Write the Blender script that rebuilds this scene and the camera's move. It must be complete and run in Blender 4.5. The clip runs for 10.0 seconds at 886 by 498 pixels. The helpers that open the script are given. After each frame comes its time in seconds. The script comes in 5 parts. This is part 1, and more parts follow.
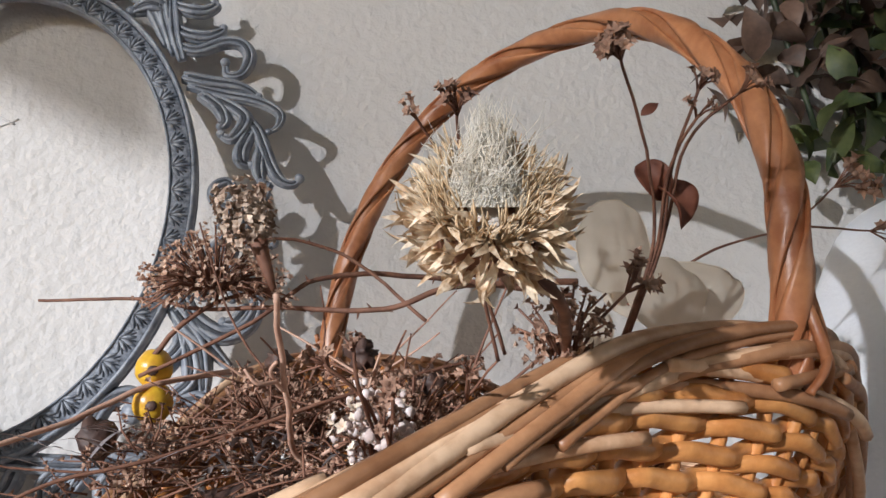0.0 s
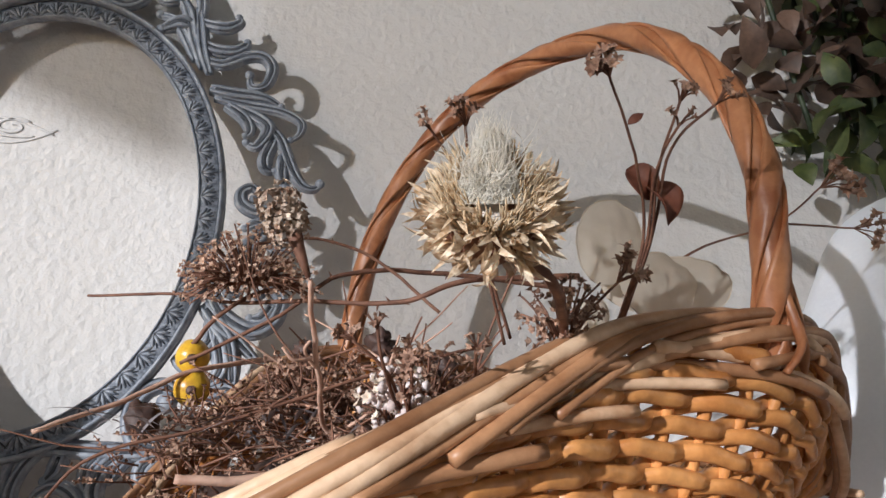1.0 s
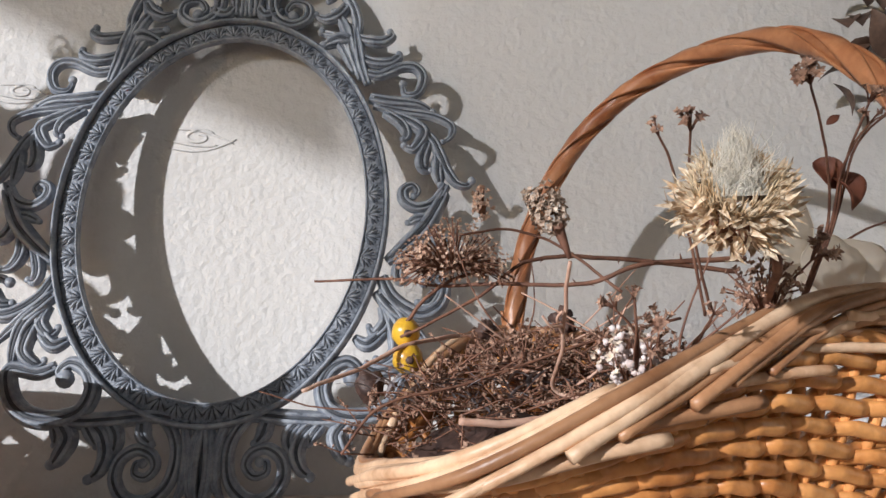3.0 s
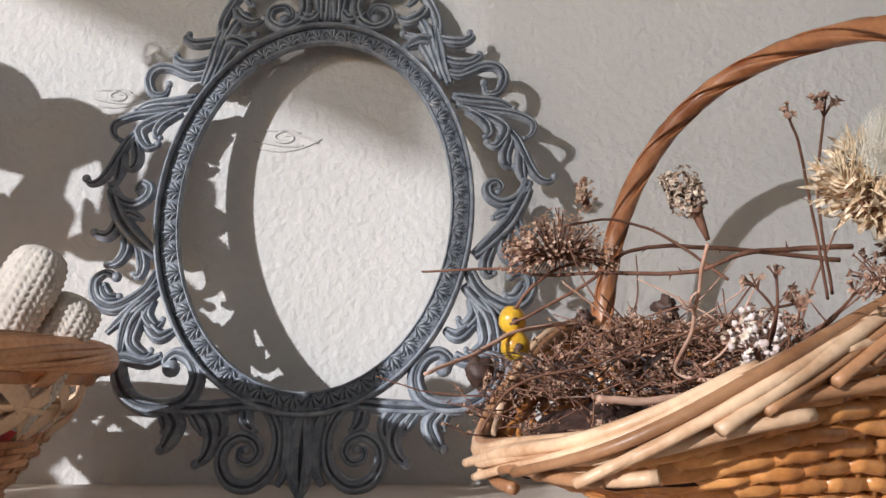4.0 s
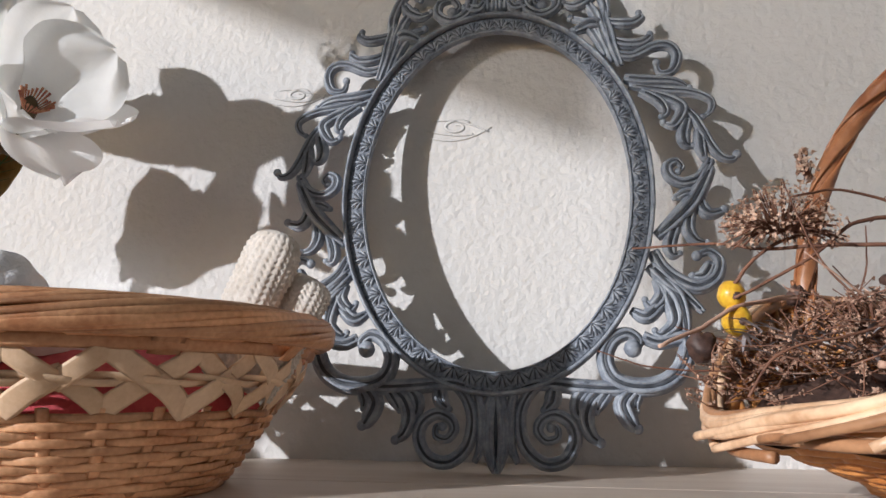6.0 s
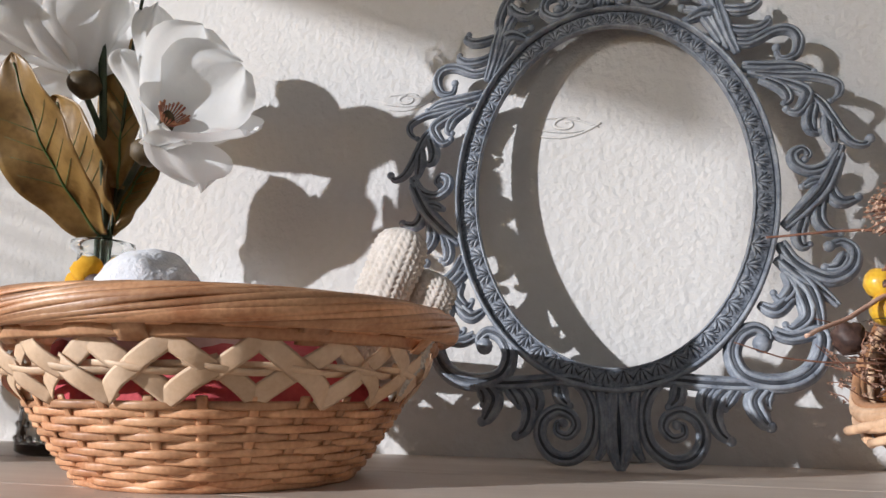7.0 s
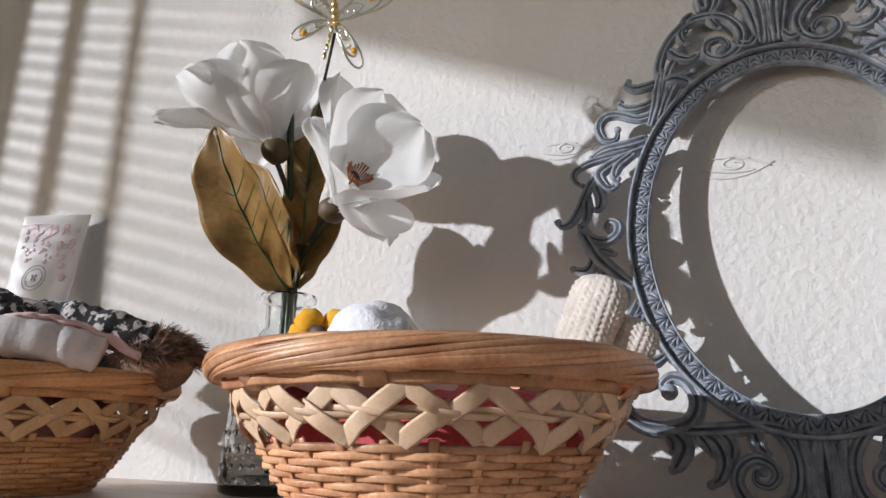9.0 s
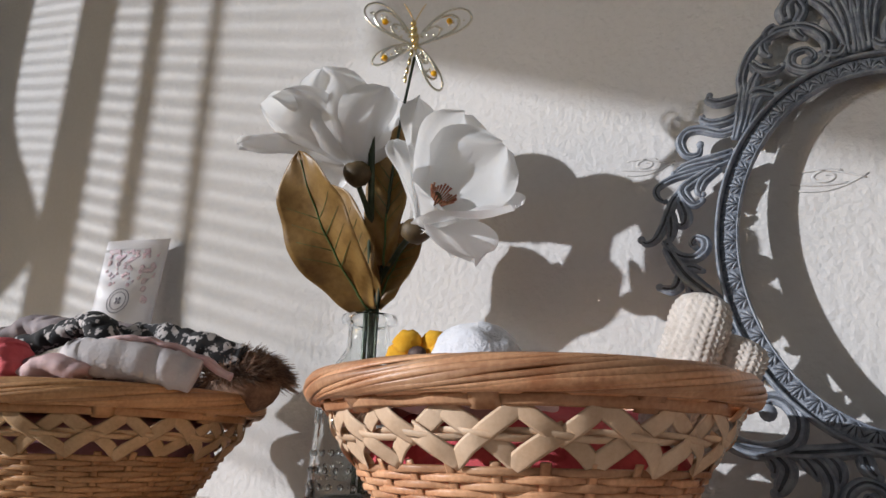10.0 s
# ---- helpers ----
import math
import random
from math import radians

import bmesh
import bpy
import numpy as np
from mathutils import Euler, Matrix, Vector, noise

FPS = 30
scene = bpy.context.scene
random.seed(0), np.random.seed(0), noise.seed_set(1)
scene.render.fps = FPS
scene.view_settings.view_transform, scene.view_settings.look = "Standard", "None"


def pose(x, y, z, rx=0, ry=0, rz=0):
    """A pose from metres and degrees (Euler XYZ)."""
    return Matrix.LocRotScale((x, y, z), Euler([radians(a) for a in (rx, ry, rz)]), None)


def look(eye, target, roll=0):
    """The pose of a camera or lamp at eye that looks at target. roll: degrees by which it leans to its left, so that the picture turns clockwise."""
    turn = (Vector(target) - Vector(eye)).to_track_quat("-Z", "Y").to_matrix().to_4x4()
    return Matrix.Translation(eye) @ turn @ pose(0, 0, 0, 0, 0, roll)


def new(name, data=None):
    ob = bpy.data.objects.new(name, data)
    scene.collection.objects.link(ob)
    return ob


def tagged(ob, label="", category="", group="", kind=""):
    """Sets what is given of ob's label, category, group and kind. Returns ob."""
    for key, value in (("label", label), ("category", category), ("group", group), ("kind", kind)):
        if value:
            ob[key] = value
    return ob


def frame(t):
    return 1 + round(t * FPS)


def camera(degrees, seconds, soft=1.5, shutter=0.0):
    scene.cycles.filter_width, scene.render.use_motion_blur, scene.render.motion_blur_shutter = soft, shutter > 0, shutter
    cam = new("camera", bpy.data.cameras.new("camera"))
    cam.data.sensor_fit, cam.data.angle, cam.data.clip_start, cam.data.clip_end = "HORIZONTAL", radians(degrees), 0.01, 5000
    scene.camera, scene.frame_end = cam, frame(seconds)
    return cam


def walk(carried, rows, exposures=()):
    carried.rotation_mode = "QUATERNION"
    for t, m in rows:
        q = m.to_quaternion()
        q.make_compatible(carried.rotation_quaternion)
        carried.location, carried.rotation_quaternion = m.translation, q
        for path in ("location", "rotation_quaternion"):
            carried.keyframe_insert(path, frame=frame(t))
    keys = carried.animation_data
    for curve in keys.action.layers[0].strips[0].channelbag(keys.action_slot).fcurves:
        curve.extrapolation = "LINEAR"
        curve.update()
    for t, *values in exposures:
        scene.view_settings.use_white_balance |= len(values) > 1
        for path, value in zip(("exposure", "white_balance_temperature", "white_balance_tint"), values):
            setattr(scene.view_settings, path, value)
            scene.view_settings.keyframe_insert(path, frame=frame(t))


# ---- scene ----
cam = camera(64.8, 10.0)
PATH = [
    (0, (0.19, -0.449, 0.09), (0.502, 1.487, 0.484), -0.4),
    (0.5, (0.191, -0.461, 0.085), (0.49, 1.476, 0.481), -0.6),
    (1, (0.187, -0.472, 0.082), (0.46, 1.467, 0.492), -0.5),
    (1.5, (0.173, -0.491, 0.084), (0.407, 1.454, 0.487), -0.4),
    (2, (0.158, -0.499, 0.081), (0.351, 1.448, 0.496), -0.3),
    (2.5, (0.142, -0.504, 0.076), (0.29, 1.449, 0.485), -0.2),
    (2.7, (0.137, -0.505, 0.073), (0.257, 1.451, 0.475), -0.2),
    (3.8, (0.1, -0.517, 0.07), (0.105, 1.446, 0.45), -0.4),
    (4, (0.093, -0.517, 0.063), (0.076, 1.442, 0.467), -0.1),
    (4.5, (0.081, -0.519, 0.06), (-0.005, 1.439, 0.458), -0.1),
    (5, (0.065, -0.523, 0.055), (-0.09, 1.432, 0.446), 0.0),
    (5.5, (0.059, -0.522, 0.054), (-0.162, 1.427, 0.445), -0.1),
    (5.7, (0.047, -0.525, 0.054), (-0.188, 1.422, 0.448), 0.1),
    (6.8, (0.022, -0.53, 0.043), (-0.478, 1.364, 0.444), 0.5),
    (7, (0.015, -0.534, 0.045), (-0.515, 1.35, 0.456), 0.6),
    (7.5, (0.003, -0.54, 0.043), (-0.629, 1.304, 0.492), 0.8),
    (8, (-0.003, -0.546, 0.044), (-0.711, 1.261, 0.527), 0.9),
    (8.5, (-0.013, -0.553, 0.045), (-0.766, 1.228, 0.554), 1.0),
    (9, (-0.028, -0.562, 0.043), (-0.835, 1.189, 0.576), 1.1),
    (9.5, (-0.039, -0.571, 0.044), (-0.909, 1.143, 0.598), 1.3),
    (10, (-0.052, -0.575, 0.044), (-0.975, 1.102, 0.622), 1.4),
]
walk(cam, [(t, look(eye, target, roll)) for t, eye, target, roll in PATH],
     exposures=((0, 0.15, 5840, 10), (2.5, 0.15, 5880, 10), (4.5, 0.12, 5940, 10), (7, 0.1, 5840, 10), (9, 0.07, 5770, 10), (10, -0.17, 5770, 10)))

# ---- light ----
SUN = Vector((1.08, 1.0, -0.33)).normalized()
world = bpy.data.worlds.new("sky_world")
scene.world = world
world.use_nodes = True
wn = world.node_tree.nodes
sky = wn.new("ShaderNodeTexSky")
sky.sky_type, sky.sun_disc = "NISHITA", False
sky.sun_elevation, sky.sun_rotation = radians(13.1), radians(227)
wn["Background"].inputs[1].default_value = 0.09
world.node_tree.links.new(sky.outputs[0], wn["Background"].inputs[0])
sun = new("sun", bpy.data.lights.new("sun", "SUN"))
sun.data.energy, sun.data.angle, sun.data.color = 3.9, radians(0.85), (1.0, 0.955, 0.91)
sun.matrix_world = look((0, 0, 0), SUN)


def fill_light(name, eye, target, w, h, watts, color):
    lamp = new(name, bpy.data.lights.new(name, "AREA"))
    lamp.data.shape, lamp.data.size, lamp.data.size_y = "RECTANGLE", w, h
    lamp.data.energy, lamp.data.color = watts, color
    lamp.matrix_world = look(eye, target)


fill_light("side_window_sky", (-1.78, -1.43, 0.65), (0, -1.43, 0.5), 1.7, 1.1, 1.0, (0.90, 0.94, 1.0))
# added fill lamp behind the camera, brightens what faces it; no known window
fill_light("front_fill", (0.1, -2.78, 0.75), (0.1, 0, 0.5), 1.5, 1.2, 1.2, (1.0, 0.96, 0.93))


# ---- materials ----
def material(name, a, b, scale=40.0, rough=0.6, bump=0.2, bscale=300.0, depth=0.001, metal=0.0, stretch=(1, 1, 1),
             rand=0.0, alpha_trans=0.0, sheen=0.0, spec=0.5, island=False):
    """Two colours mixed by noise, with a finer grain and a bump; rand varies the brightness from piece to piece."""
    m = bpy.data.materials.new(name)
    m.use_nodes = True
    n, l = m.node_tree.nodes, m.node_tree.links
    p = n["Principled BSDF"]
    co, mp = n.new("ShaderNodeTexCoord"), n.new("ShaderNodeMapping")
    mp.inputs["Scale"].default_value = stretch
    l.new(co.outputs["Object"], mp.inputs[0])
    n1, n2 = n.new("ShaderNodeTexNoise"), n.new("ShaderNodeTexNoise")
    n1.inputs["Scale"].default_value, n1.inputs["Detail"].default_value = scale, 5
    n2.inputs["Scale"].default_value, n2.inputs["Detail"].default_value = bscale, 3
    for x in (n1, n2):
        l.new(mp.outputs[0], x.inputs["Vector"])
    ramp = n.new("ShaderNodeValToRGB")
    ramp.color_ramp.elements[0].position, ramp.color_ramp.elements[1].position = 0.32, 0.68
    ramp.color_ramp.elements[0].color, ramp.color_ramp.elements[1].color = (*a, 1), (*b, 1)
    mixf = n.new("ShaderNodeMath")
    mixf.operation = "MULTIPLY_ADD"
    mixf.inputs[1].default_value = 0.35
    l.new(n2.outputs[0], mixf.inputs[0])
    sub = n.new("ShaderNodeMath")
    sub.operation = "MULTIPLY_ADD"
    sub.inputs[1].default_value, sub.inputs[2].default_value = 1.0, -0.175
    l.new(n1.outputs[0], sub.inputs[0])
    l.new(sub.outputs[0], mixf.inputs[2])
    l.new(mixf.outputs[0], ramp.inputs[0])
    col = ramp.outputs[0]
    if rand or island:
        hsv = n.new("ShaderNodeHueSaturation")
        mr = n.new("ShaderNodeMapRange")
        mr.inputs["To Min"].default_value, mr.inputs["To Max"].default_value = 1 - rand, 1 + rand
        if island:
            l.new(n.new("ShaderNodeNewGeometry").outputs["Random Per Island"], mr.inputs["Value"])
        else:
            l.new(n.new("ShaderNodeObjectInfo").outputs["Random"], mr.inputs["Value"])
        l.new(mr.outputs[0], hsv.inputs["Value"])
        l.new(col, hsv.inputs["Color"])
        col = hsv.outputs[0]
    l.new(col, p.inputs["Base Color"])
    p.inputs["Roughness"].default_value, p.inputs["Metallic"].default_value = rough, metal
    p.inputs["Specular IOR Level"].default_value = spec
    if sheen:
        p.inputs["Sheen Weight"].default_value = sheen
    if bump:
        bn = n.new("ShaderNodeBump")
        bn.inputs["Strength"].default_value, bn.inputs["Distance"].default_value = bump, depth
        l.new(n2.outputs[0], bn.inputs["Height"])
        l.new(bn.outputs[0], p.inputs["Normal"])
    if alpha_trans:
        out = n["Material Output"]
        tr, mix = n.new("ShaderNodeBsdfTranslucent"), n.new("ShaderNodeMixShader")
        l.new(col, tr.inputs[0])
        mix.inputs[0].default_value = alpha_trans
        l.new(p.outputs[0], mix.inputs[1])
        l.new(tr.outputs[0], mix.inputs[2])
        l.new(mix.outputs[0], out.inputs[0])
    return m


PLASTER = material("textured_plaster", (0.62, 0.60, 0.575), (0.68, 0.66, 0.64), 6, 0.85, 0.5, 140, 0.0038)
PLAIN = material("matt_paint", (0.66, 0.64, 0.6), (0.72, 0.7, 0.66), 3, 0.9, 0.1, 60, 0.002)
SHELF = material("pale_pine", (0.63, 0.52, 0.43), (0.73, 0.63, 0.54), 14, 0.42, 0.12, 120, 0.0006, stretch=(0.35, 4, 4))
FRAMEPAINT = material("blue_grey_paint", (0.19, 0.212, 0.25), (0.34, 0.365, 0.405), 110, 0.45, 0.5, 500, 0.0007)
for r in [x for x in FRAMEPAINT.node_tree.nodes if x.type == "VALTORGB"]:  # worn black specks in the paint
    e = r.color_ramp.elements.new(0.30)
    e.color, r.color_ramp.elements[0].color = (0.03, 0.033, 0.04, 1), (0.03, 0.033, 0.04, 1)
    r.color_ramp.elements[0].position, r.color_ramp.elements[1].position = 0.2, 0.33
    e = r.color_ramp.elements.new(0.36)
    e.color = (0.18, 0.20, 0.24, 1)
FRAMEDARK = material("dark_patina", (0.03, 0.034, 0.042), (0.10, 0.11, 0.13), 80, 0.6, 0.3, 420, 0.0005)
BANDPAINT = material("patinated_blue_grey", (0.10, 0.112, 0.138), (0.30, 0.325, 0.37), 420, 0.55, 0.4, 500, 0.0006)
REED = material("pale_reed", (0.44, 0.19, 0.085), (0.76, 0.44, 0.24), 26, 0.42, 0.35, 420, 0.0007, rand=0.26)
REEDPALE = material("bleached_reed", (0.62, 0.42, 0.26), (0.79, 0.59, 0.41), 30, 0.55, 0.25, 420, 0.0006, rand=0.1)
STRAWGOLD = material("golden_straw", (0.50, 0.31, 0.15), (0.72, 0.49, 0.27), 30, 0.5, 0.25, 420, 0.0006, rand=0.14)
REEDGOLD = material("golden_reed", (0.42, 0.20, 0.075), (0.68, 0.39, 0.18), 26, 0.5, 0.25, 420, 0.0006, rand=0.16)
WILLOW = material("honey_willow", (0.38, 0.14, 0.036), (0.70, 0.335, 0.11), 30, 0.36, 0.35, 300, 0.0008, rand=0.24)
WILLOWRIM = material("buff_willow", (0.48, 0.26, 0.135), (0.83, 0.58, 0.38), 38, 0.42, 0.4, 260, 0.0009, rand=0.12)
HANDLE = material("rust_willow", (0.29, 0.10, 0.038), (0.50, 0.225, 0.10), 40, 0.38, 0.3, 260, 0.0009, rand=0.12)
TWIG = material("brown_twig", (0.12, 0.05, 0.03), (0.27, 0.13, 0.08), 90, 0.7, 0.4, 500, 0.0006)
TWIGPALE = material("pinkish_dry_stem", (0.48, 0.27, 0.19), (0.66, 0.44, 0.33), 90, 0.65, 0.3, 500, 0.0005)
DRYFLOWER = material("dry_brown_florets", (0.19, 0.095, 0.062), (0.48, 0.31, 0.22), 70, 0.85, 0.2, 500, 0.0005, rand=0.35, island=True)
DRYPALE = material("dry_pale_florets", (0.55, 0.43, 0.33), (0.78, 0.68, 0.57), 80, 0.85, 0.2, 500, 0.0005, rand=0.25, island=True)
DRYGREY = material("grey_lavender_leaves", (0.2, 0.17, 0.17), (0.36, 0.32, 0.33), 60, 0.8, 0.2, 500, 0.0005, rand=0.3, island=True)
BRACT = material("straw_bracts", (0.50, 0.33, 0.17), (0.84, 0.69, 0.48), 120, 0.6, 0.3, 700, 0.0004, rand=0.25, island=True, alpha_trans=0.2)
FLUFF = material("white_thistle_down", (0.96, 0.90, 0.80), (0.98, 0.95, 0.88), 80, 0.4, 0.0, 300, alpha_trans=0.5, spec=0.2)
BUDMAT = material("grey_brown_bud", (0.24, 0.145, 0.095), (0.66, 0.53, 0.42), 260, 0.85, 0.4, 700, 0.0006, rand=0.3, island=True)
RUSTLEAF = material("russet_dry_leaf", (0.11, 0.035, 0.02), (0.22, 0.075, 0.04), 90, 0.6, 0.3, 500, 0.0005, alpha_trans=0.2)
SILICLE = material("papery_seed_pod", (0.72, 0.64, 0.52), (0.80, 0.73, 0.62), 25, 0.45, 0.1, 300, 0.0005, alpha_trans=0.55)
FRUITMAT = material("yellow_rosehip", (0.55, 0.27, 0.02), (0.78, 0.5, 0.04), 120, 0.3, 0.1, 500, 0.0004)
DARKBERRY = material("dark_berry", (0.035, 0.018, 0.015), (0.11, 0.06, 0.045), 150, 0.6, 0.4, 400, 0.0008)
PETAL = material("white_silk_petal", (0.90, 0.895, 0.885), (0.94, 0.94, 0.93), 25, 0.6, 0.5, 110, 0.0022, alpha_trans=0.5)
LEAF = material("bronze_silk_leaf", (0.17, 0.09, 0.02), (0.34, 0.205, 0.06), 35, 0.42, 0.3, 220, 0.0008, alpha_trans=0.12)
VEIN = material("green_vein", (0.05, 0.11, 0.03), (0.1, 0.17, 0.05), 60, 0.5, 0.2, 300)
CALYX = material("olive_calyx", (0.05, 0.032, 0.01), (0.11, 0.072, 0.028), 60, 0.6, 0.2, 300)
STEM = material("dark_green_stem", (0.02, 0.032, 0.015), (0.05, 0.07, 0.03), 80, 0.55, 0.3, 400, 0.0005)
STAMEN = material("red_stamen", (0.35, 0.08, 0.05), (0.6, 0.3, 0.15), 200, 0.6, 0.1)
GOLD = material("gold_wire", (0.75, 0.55, 0.2), (0.95, 0.8, 0.45), 400, 0.25, 0.3, 900, 0.0003, metal=1.0)
SILVER = material("glitter_wire", (0.8, 0.75, 0.62), (1.0, 0.97, 0.85), 900, 0.22, 0.6, 1500, 0.0004, metal=1.0)
AMBER = material("amber_gem", (0.75, 0.33, 0.0), (0.95, 0.55, 0.03), 200, 0.08, 0.0)
WOOL = material("cream_wool", (0.54, 0.48, 0.42), (0.70, 0.64, 0.58), 160, 0.95, 0.5, 900, 0.001, sheen=0.3)
WHITEPLUSH = material("white_plush", (0.80, 0.81, 0.86), (0.88, 0.88, 0.92), 90, 0.95, 0.6, 500, 0.0015, sheen=0.4)
YELLOWFELT = material("yellow_felt", (0.72, 0.36, 0.01), (0.85, 0.48, 0.03), 120, 0.95, 0.4, 700, 0.0008)
REDCLOTH = material("coral_red_cloth", (0.52, 0.05, 0.07), (0.68, 0.12, 0.13), 25, 0.85, 0.4, 300, 0.0012)
PINKCLOTH = material("pale_pink_cloth", (0.66, 0.42, 0.42), (0.78, 0.58, 0.56), 25, 0.9, 0.4, 300, 0.001)
MAUVECLOTH = material("mauve_cloth", (0.30, 0.13, 0.15), (0.44, 0.22, 0.24), 25, 0.9, 0.4, 300, 0.001)
GREYCLOTH = material("grey_lilac_cloth", (0.30, 0.25, 0.26), (0.40, 0.35, 0.36), 25, 0.9, 0.4, 300, 0.001)
WHITECLOTH = material("off_white_cloth", (0.66, 0.60, 0.60), (0.76, 0.71, 0.70), 40, 0.9, 0.4, 400, 0.001)
FUR = material("brown_fur", (0.09, 0.045, 0.027), (0.34, 0.20, 0.12), 60, 0.7, 0.1, 400, rand=0.4, island=True)
TUBE = material("white_plastic_tube", (0.80, 0.78, 0.80), (0.85, 0.83, 0.85), 30, 0.35, 0.05, 100)
PINKPRINT = material("pink_print", (0.88, 0.66, 0.73), (0.90, 0.80, 0.83), 120, 0.4, 0.0)
GREYPRINT = material("grey_print", (0.33, 0.3, 0.36), (0.42, 0.4, 0.45), 120, 0.4, 0.0)
CERAMIC = material("white_linen", (0.78, 0.80, 0.85), (0.86, 0.88, 0.92), 12, 0.85, 0.3, 400, 0.001)
PLANTGREEN = material("dark_green_foliage", (0.02, 0.035, 0.01), (0.075, 0.09, 0.022), 40, 0.55, 0.2, 300, rand=0.4, island=True)
PLANTPURPLE = material("purple_brown_foliage", (0.05, 0.03, 0.022), (0.12, 0.072, 0.05), 40, 0.6, 0.2, 300, rand=0.4, island=True)


def printed_cloth():
    m = material("black_white_print_cloth", (0.03, 0.03, 0.032), (0.62, 0.58, 0.56), 130, 0.9, 0.3, 300, 0.001)
    r = [x for x in m.node_tree.nodes if x.type == "VALTORGB"][0]
    r.color_ramp.elements[0].position, r.color_ramp.elements[1].position = 0.53, 0.58
    return m


PRINTCLOTH = printed_cloth()


def clear_glass():
    m = bpy.data.materials.new("clear_glass")
    m.use_nodes = True
    p = m.node_tree.nodes["Principled BSDF"]
    p.inputs["Transmission Weight"].default_value, p.inputs["Roughness"].default_value, p.inputs["IOR"].default_value = 1.0, 0.03, 1.45
    p.inputs["Base Color"].default_value = (0.95, 0.97, 0.965, 1)
    return m


GLASS = clear_glass()


# ---- geometry helpers ----
class Geo:
    """Collects vertices and faces of one mesh."""

    def __init__(self):
        self.v, self.f = [], []

    def add(self, verts, faces):
        k = len(self.v)
        self.v += [tuple(p) for p in verts]
        self.f += [tuple(i + k for i in f) for f in faces]
        return self

    def sweep(self, pts, width, thick, normals=None, n=8, closed=False):
        """A rod of oval section along pts; width and thick are half sizes (numbers or lists); normals give the thin way."""
        P = [Vector(p) for p in pts]
        m = len(P)
        wid = width if isinstance(width, (list, tuple)) else [width] * m
        thi = thick if isinstance(thick, (list, tuple)) else [thick] * m
        ring, ref = [], None
        for i in range(m):
            a, b = (P[i - 1], P[(i + 1) % m]) if closed else (P[max(i - 1, 0)], P[min(i + 1, m - 1)])
            t = (b - a)
            t = t.normalized() if t.length > 1e-9 else Vector((0, 0, 1))
            if normals is not None:
                ref = Vector(normals[i])
            elif ref is None:
                ref = Vector((0, 0, 1)) if abs(t.z) < 0.9 else Vector((1, 0, 0))
            nn = ref - t * ref.dot(t)
            nn = nn.normalized() if nn.length > 1e-6 else t.orthogonal().normalized()
            ref = nn
            bn = t.cross(nn)
            ring.append([P[i] + bn * (wid[i] * math.cos(q)) + nn * (thi[i] * math.sin(q)) for q in (2 * math.pi * j / n for j in range(n))])
        faces = []
        for i in range(m if closed else m - 1):
            k = (i + 1) % m
            faces += [(i * n + j, i * n + (j + 1) % n, k * n + (j + 1) % n, k * n + j) for j in range(n)]
        if not closed:
            faces += [tuple(reversed(range(n))), tuple((m - 1) * n + j for j in range(n))]
        return self.add([v for r in ring for v in r], faces)

    def ball(self, c, r, nu=8, nv=6, axes=None, wob=0.0, seed=0):
        c = Vector(c)
        rx, ry, rz = r if isinstance(r, tuple) else (r, r, r)
        A = axes or (Vector((1, 0, 0)), Vector((0, 1, 0)), Vector((0, 0, 1)))
        vs = []
        for i in range(nv + 1):
            th = math.pi * i / nv
            for j in range(nu):
                ph = 2 * math.pi * j / nu
                d = Vector((math.sin(th) * math.cos(ph), math.sin(th) * math.sin(ph), math.cos(th)))
                k = 1 + wob * noise.noise(d * 2.3 + Vector((seed * 3.1, seed * 1.7, 0)))
                vs.append(c + A[0] * (d.x * rx * k) + A[1] * (d.y * ry * k) + A[2] * (d.z * rz * k))
        fs = [(i * nu + j, (i + 1) * nu + j, (i + 1) * nu + (j + 1) % nu, i * nu + (j + 1) % nu) for i in range(nv) for j in range(nu)]
        return self.add(vs, fs)

    def grid(self, fn, nu, nv, wrap=False):
        vs = [fn(i / nu, j / nv) for j in range(nv + 1) for i in range(nu + (0 if wrap else 1))]
        w = nu if wrap else nu + 1
        fs = [(j * w + i, j * w + (i + 1) % w, (j + 1) * w + (i + 1) % w, (j + 1) * w + i) for j in range(nv) for i in range(nu)]
        return self.add(vs, fs)

    def box(self, a, b):
        x0, y0, z0 = a
        x1, y1, z1 = b
        vs = [(x, y, z) for z in (z0, z1) for y in (y0, y1) for x in (x0, x1)]
        return self.add(vs, [(0, 2, 3, 1), (4, 5, 7, 6), (0, 1, 5, 4), (2, 6, 7, 3), (0, 4, 6, 2), (1, 3, 7, 5)])

    def lathe(self, profile, c, n=40):
        c = Vector(c)
        m = len(profile)
        vs = [c + Vector((r * math.cos(a), r * math.sin(a), z)) for r, z in profile for a in (2 * math.pi * j / n for j in range(n))]
        return self.add(vs, [(i * n + j, i * n + (j + 1) % n, (i + 1) * n + (j + 1) % n, (i + 1) * n + j) for i in range(m - 1) for j in range(n)])

